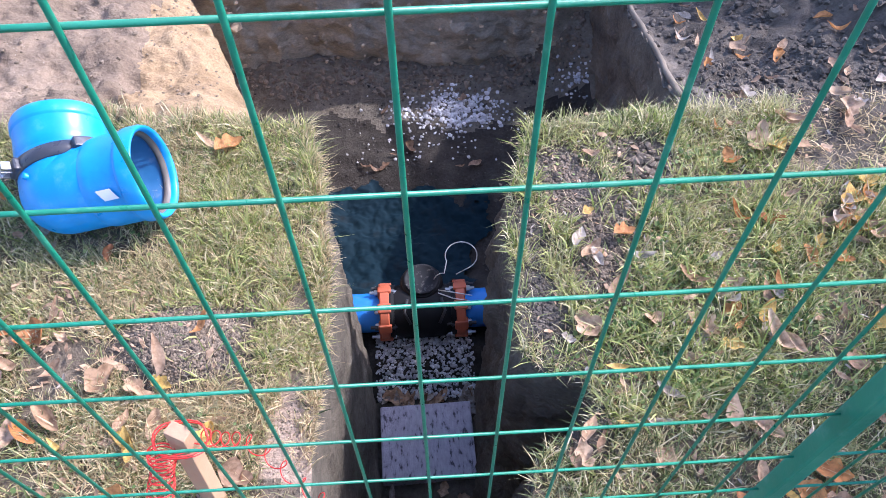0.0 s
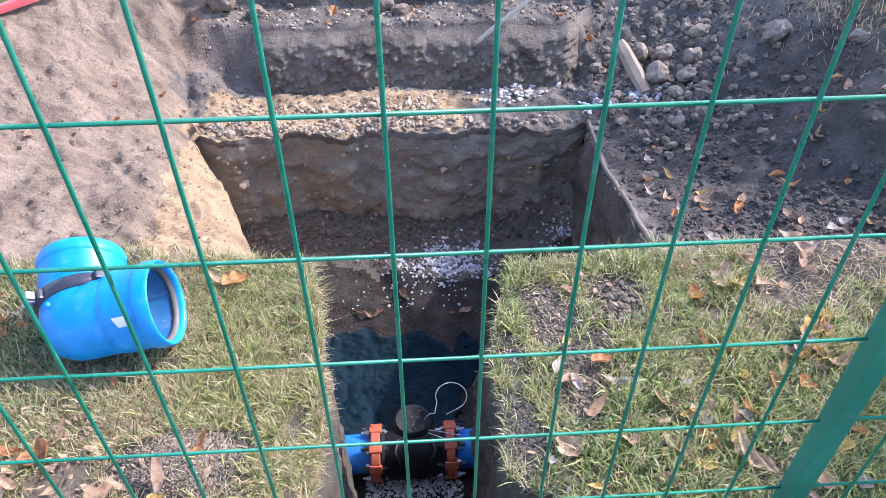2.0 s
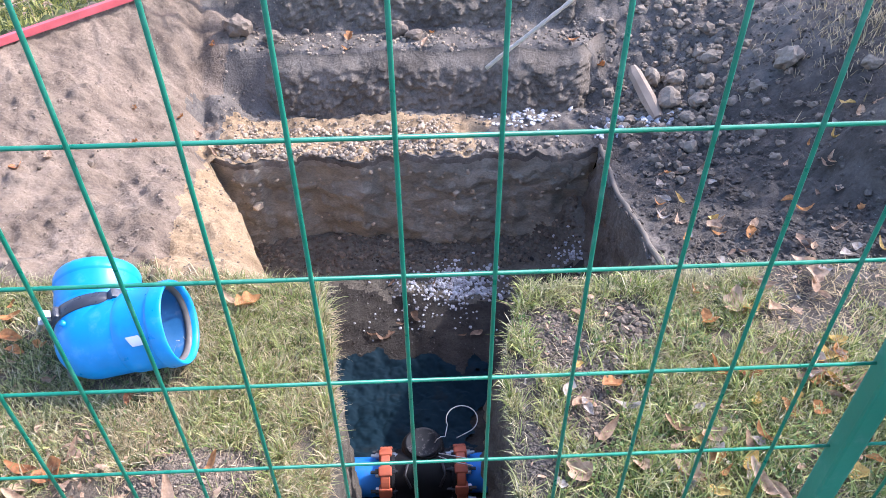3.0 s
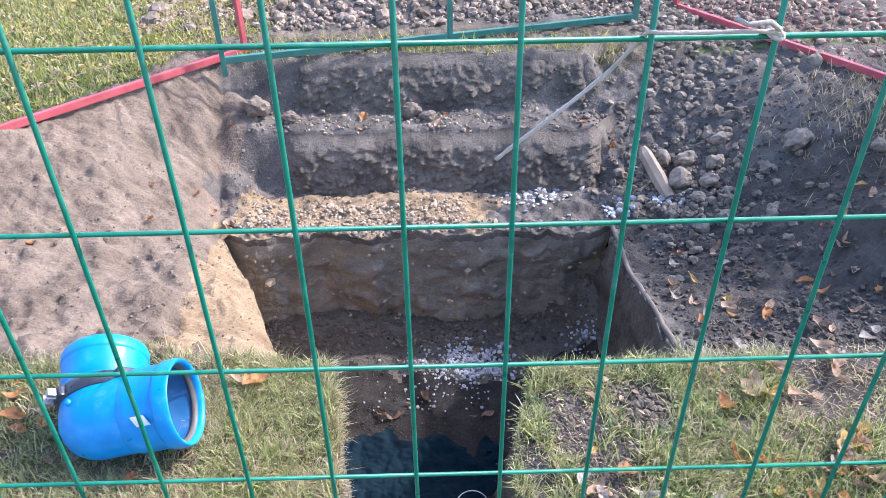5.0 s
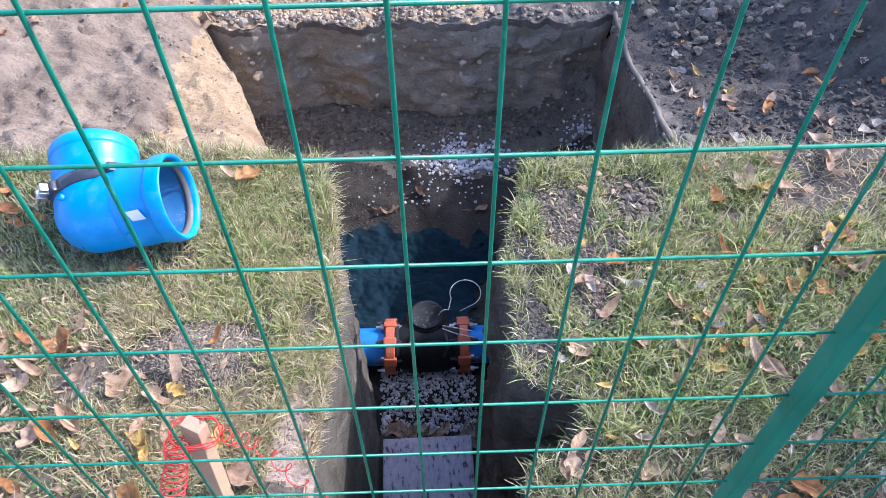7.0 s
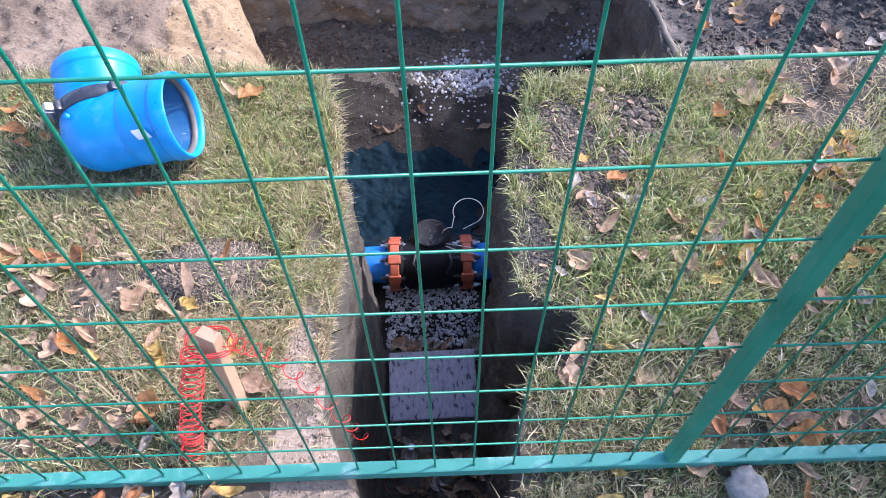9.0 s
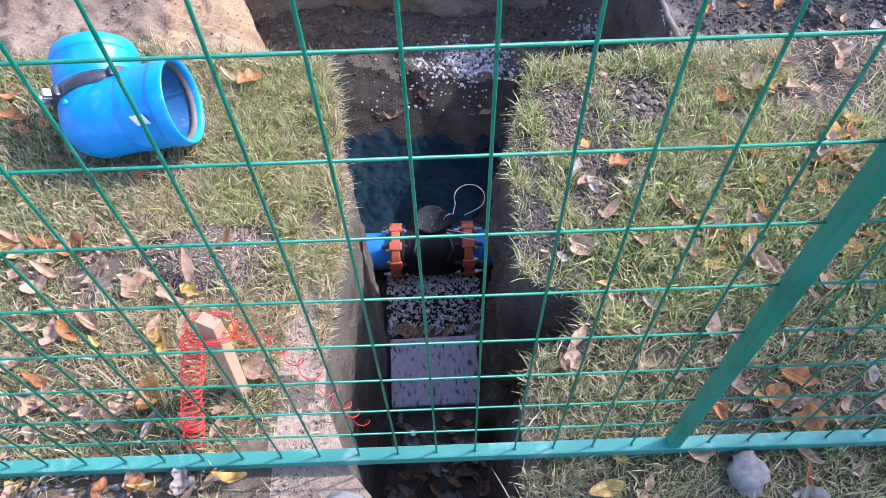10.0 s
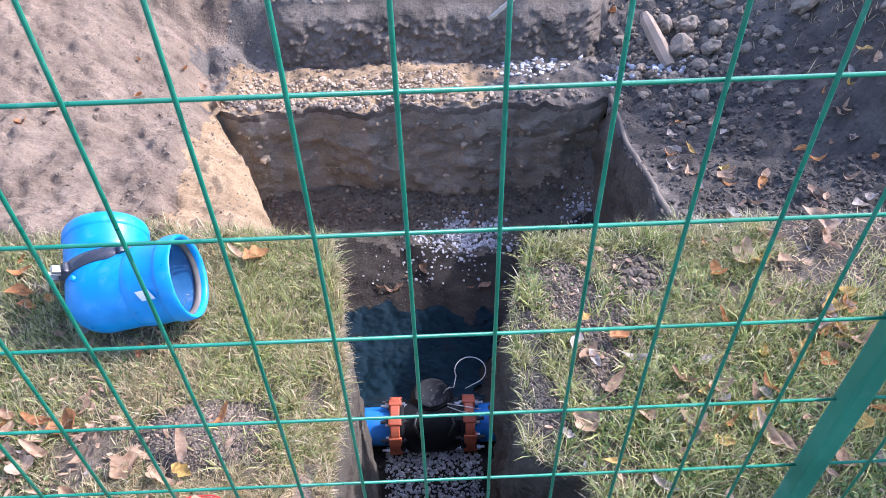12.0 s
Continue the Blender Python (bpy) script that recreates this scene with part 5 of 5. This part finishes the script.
KINDS = {"tan": (LEAF_TAN, "dry tan leaf curled on the ground"), "orange": (LEAF_ORANGE, "orange brown leaf on the ground"), "yellow": (LEAF_YELLOW, "yellow autumn leaf on the ground"), "grey": (LEAF_GREY, "pale grey withered leaf on the ground"), "brown": (LEAF_BROWN, "large brown crumpled leaf on the ground")}
LEAVES = {}
for i, (kind, (mat, label)) in enumerate(KINDS.items()):
    LEAVES[kind] = [leaf_mesh("fallen_leaf", 1.0 * 0.075, 0.075 * w, c, tw, lo, mat, 10 * i + j) for j, (w, c, tw, lo) in enumerate([(0.42, 0.5, 0.5, 0), (0.34, 0.9, -0.6, 0), (0.5, 0.3, 0.9, 0), (0.62, 0.4, 0.2, 2.5), (0.3, 0.7, 1.4, 0), (0.8, 0.5, -0.4, 1.5)])]


def drop_leaf(kind, x, y, angle, length, rng, z=None, tilt=10):
    ob = new("fallen_leaf", rng.choice(LEAVES[kind]))
    h = float(land(x, y)) + 0.022 if z is None else z
    ob.matrix_world = pose(x, y, h, rng.uniform(-tilt, tilt), rng.uniform(-tilt, tilt), angle) @ Matrix.Scale(length / 0.075, 4)
    return tagged(ob, KINDS[kind][1], "leaf", "fallen leaves")


TAN_NEAR = [(-0.62, 0.49, 102, 0.122), (-0.76, 0.46, 49, 0.089), (-0.91, 0.64, 69, 0.094), (-0.99, 0.51, -23, 0.091), (-0.86, 0.37, -43, 0.103), (-0.94, 0.33, 80, 0.083), (-0.69, 0.35, 71, 0.07), (-0.71, 0.17, 91, 0.062), (-0.73, 0.09, -53, 0.089), (-0.44, 0.08, 54, 0.061), (-0.5, 0.08, 67, 0.056), (-1.1, 0.62, -24, 0.087), (-0.6, 1.19, -16, 0.083), (0.48, 0.64, 49, 0.108), (0.67, 0.65, -28, 0.089), (0.76, 0.62, 10, 0.078), (0.84, 0.47, -72, 0.12), (0.68, 0.29, 73, 0.095), (0.7, 0.16, 68, 0.074)]
TAN_MORE = [(0.35, 0.27, 60, 0.085), (0.33, 0.22, 100, 0.075), (0.85, 0.09, -13, 0.073), (0.82, -0.03, -37, 0.066), (0.58, -0.02, -2, 0.074), (0.46, -0.08, 70, 0.05), (1.15, 0.82, -31, 0.089), (1.19, 0.75, 29, 0.113), (0.98, 1.1, 69, 0.122), (1.1, 1.18, -48, 0.095), (0.95, 0.37, -54, 0.053), (0.9, 0.26, 43, 0.074), (0.7, 0.08, 18, 0.062), (0.62, 0.29, 8, 0.042), (-1.07, 0.51, -14, 0.071), (-1.0, 0.35, 49, 0.063), (-1.02, 0.26, 21, 0.074), (-0.57, -0.06, 8, 0.036), (1.0, 0.9, 9, 0.068)]
GREY_ONES = [(0.55, 0.35, -38, 0.08), (0.41, 0.79, 67, 0.081), (0.45, 0.73, -73, 0.072), (0.34, 0.5, -27, 0.042), (-0.98, 0.91, -25, 0.075), (1.32, 1.23, -3, 0.052), (0.51, 0.28, -3, 0.068)]
ORANGE_ONES = [(-1.02, 0.6, -14, 0.097), (-0.94, 0.21, -29, 0.094), (-0.54, 1.18, 33, 0.096), (-0.81, 0.82, 93, 0.064), (0.89, 0.62, -78, 0.075), (0.75, 0.51, 42, 0.062), (0.85, 0.15, -20, 0.092), (0.53, 0.8, 21, 0.076), (0.84, 0.84, -57, 0.082), (0.99, 0.7, -80, 0.077), (-0.66, -0.04, 67, 0.067), (-0.74, -0.05, 81, 0.069), (1.07, 0.69, -44, 0.057), (-1.24, 1.06, -3, 0.102), (-1.27, 1.15, 11, 0.082), (-1.2, 1.01, -15, 0.073)]
YELLOW_ONES = [(0.44, 0.42, -2, 0.064), (0.83, 0.54, 53, 0.083), (0.72, 0.46, -27, 0.061), (-0.49, 0.31, 87, 0.067), (0.72, 0.61, 19, 0.057), (0.63, 0.5, 54, 0.053), (1.03, 0.74, 66, 0.051), (0.45, 0.88, 21, 0.039)]
BROWN_ONES = [(0.37, 0.24, 69, 0.07), (0.31, 0.21, -78, 0.06), (-0.42, 0.21, -13, 0.083), (0.8, 0.08, 8, 0.081), (-0.56, 0.09, -39, 0.072)]
lr = random.Random(5)
for kind, rows in (("tan", TAN_NEAR), ("tan", TAN_MORE), ("grey", GREY_ONES), ("orange", ORANGE_ONES), ("yellow", YELLOW_ONES), ("brown", BROWN_ONES)):
    for px, py, ang, length in rows:
        drop_leaf(kind, px, py, ang, length * 0.9, lr)
# looser litter on turf, bank and dug soil
for x0, x1, y0, y1, n in ((-1.6, -0.4, -0.15, 0.6, 80), (-1.6, -0.9, 0.6, 1.3, 20), (0.35, 1.6, -0.15, 1.25, 40), (1.05, 1.3, 0.72, 0.95, 16), (0.62, 1.0, 0.4, 0.62, 12), (1.0, 1.35, 1.05, 1.3, 8), (0.7, 1.15, 0.0, 0.22, 12), (-1.9, -0.9, 1.6, 3.2, 9), (-1.2, 1.2, 3.55, 3.85, 10), (-1.05, -0.42, -0.22, -0.03, 26), (0.35, 1.1, -0.2, -0.03, 10)):
    for k in range(n):
        px, py = lr.uniform(x0, x1), lr.uniform(y0, y1)
        if not inside([px], [py])[0][0]:
            drop_leaf(lr.choice(["tan", "tan", "tan", "grey", "orange", "yellow"] if y1 < 3 else ["tan", "orange"]), px, py, lr.uniform(0, 360), lr.uniform(0.04, 0.085), lr, tilt=18, z=float(land(px, py)) + (0.02 if py < 1.3 else 0.005))
def thick_litter(label, rows):
    """Leaves that lie too thick to be told apart."""
    mats = [KINDS[k][0] for k in KINDS]
    v, f, index = [], [], []
    for kind, m in rows:
        me = lr.choice(LEAVES[kind])
        base = len(v)
        v += [(m @ p.co)[:] for p in me.vertices]
        f += [[base + q for q in p.vertices] for p in me.polygons]
        index += [list(KINDS).index(kind)] * len(me.polygons)
    tagged(new("leaf_litter", mesh_from("leaf_litter", v, f, mats, True, index)), label, "leaves", kind="stuff")


def lying(x, y, z, length, tilt):
    return pose(x, y, z, lr.uniform(-tilt, tilt), lr.uniform(-tilt, tilt), lr.uniform(0, 360)) @ Matrix.Scale(length / 0.075, 4)


rows = []
for k in range(75):
    px, py = lr.uniform(1.0, 2.3), lr.uniform(1.38, 2.5)
    rows.append((lr.choice(["tan", "tan", "grey", "orange", "yellow", "brown"]), lying(px, py, float(land(px, py)) + 0.008, lr.uniform(0.04, 0.08), 18)))
thick_litter("autumn leaves blown over the dug slope", rows)
# litter at the trench bottom
rows = []
for k in range(120):
    px, py = lr.uniform(-0.21, 0.18), lr.choice([lr.uniform(0.0, 0.6), lr.uniform(0.05, 0.6), lr.uniform(0.2, 0.5), lr.uniform(0.92, 0.98)])
    rows.append((lr.choice(["brown", "tan", "tan", "grey"]), lying(px, py, float(floor_height(px, py)) + lr.uniform(0.003, 0.02), lr.uniform(0.05, 0.1), 20)))
thick_litter("brown withered leaves heaped at the trench bottom", rows)
for k in range(10):
    px, py = lr.uniform(-0.3, 0.3), lr.uniform(2.2, 2.7)
    drop_leaf("brown", px, py, lr.uniform(0, 360), lr.uniform(0.04, 0.075), lr, z=float(floor_height(px, py)) + 0.012, tilt=20)


def far_litter():
    """Small leaves on the lawn behind the red barrier."""
    r = np.random.default_rng(9)
    n = 1700
    x, y = r.uniform(-4.2, -1.2, n), r.uniform(2.6, 7.0, n)
    ok = ((x + 2.23) * 1.161 - (y - 3.1) * 0.9) < -0.03
    x, y = x[ok], y[ok]
    n = len(x)
    a, s = r.uniform(0, 6.28, n), r.uniform(0.012, 0.03, n)
    z = land(x, y) + 0.04
    c, sn = np.cos(a) * s, np.sin(a) * s
    v = np.stack([np.stack([x - c, y - sn, z], 1), np.stack([x + sn * 0.5, y - c * 0.5, z + 0.012], 1), np.stack([x + c, y + sn, z + 0.004], 1), np.stack([x - sn * 0.5, y + c * 0.5, z + 0.014], 1)], 1).reshape(-1, 3)
    b = np.arange(n) * 4
    tagged(new("leaf_litter", mesh_from("leaf_litter", v, np.stack([b, b + 1, b + 2, b + 3], 1), [LEAF_YELLOW, LEAF_TAN], False, np.arange(n) % 3 > 0)), "yellow brown leaf litter on the far lawn", "leaves", kind="stuff")


far_litter()


# ---- trees out of view, added for the shade they cast on the dig ----
def build_shade_tree(shade_x, shade_y, broad, n, seed):
    flat_dir = Vector((sd.x, sd.y, 0)).normalized()
    reach = 6.5
    top = reach * math.tan(radians(SUN_EL)) - 0.3
    foot = Vector((shade_x, shade_y, 0)) + flat_dir * reach
    r = random.Random(seed)
    tree = empty("tree", pose(foot.x, foot.y, float(land(foot.x, foot.y)) - 0.05), "unseen autumn tree added to shade the dig", "tree")
    bm = bmesh.new()
    tube(bm, [(0, 0, 0), (0.05, 0.02, top * 0.35), (-0.04, 0.05, top * 0.7), (0, 0, top)], 0.16, 12, lambda f: 1.15 - 0.85 * f)
    ends = []
    for k in range(14):
        a, h = k * 2.4, top * r.uniform(0.78, 1.0)
        d = Vector((math.cos(a), math.sin(a), r.uniform(0.0, 0.3))) * r.uniform(0.5, 1.0) * broad
        pts = [Vector((0, 0, h)), Vector((0, 0, h)) + d * 0.5 + Vector((0, 0, 0.08)), Vector((0, 0, h)) + d]
        tube(bm, pts, 0.04, 6, lambda f: 1.1 - 0.9 * f)
        ends += [pts[1], pts[2]]
    part("trunk", bm, BARK, tree)
    g = np.random.default_rng(seed + 1)
    c = np.array([e[:] for e in ends])[g.integers(0, len(ends), n)] + g.normal(0, 0.26, (n, 3))
    u = g.normal(0, 1, (n, 3))
    u /= np.linalg.norm(u, axis=1)[:, None]
    w = np.cross(u, g.normal(0, 1, (n, 3)))
    w /= np.linalg.norm(w, axis=1)[:, None]
    u, w = u * 0.05, w * 0.024
    v = np.stack([c - u, c + w, c + u, c - w], 1).reshape(-1, 3)
    b = np.arange(n) * 4
    crown = new("crown", mesh_from("crown", v, np.stack([b, b + 1, b + 2, b + 3], 1), LEAF_YELLOW))
    crown.parent = tree


build_shade_tree(2.15, 2.2, 1.0, 18000, 77)
# second unseen tree, added to shade the near right turf
build_shade_tree(0.92, -0.62, 0.84, 8500, 91)
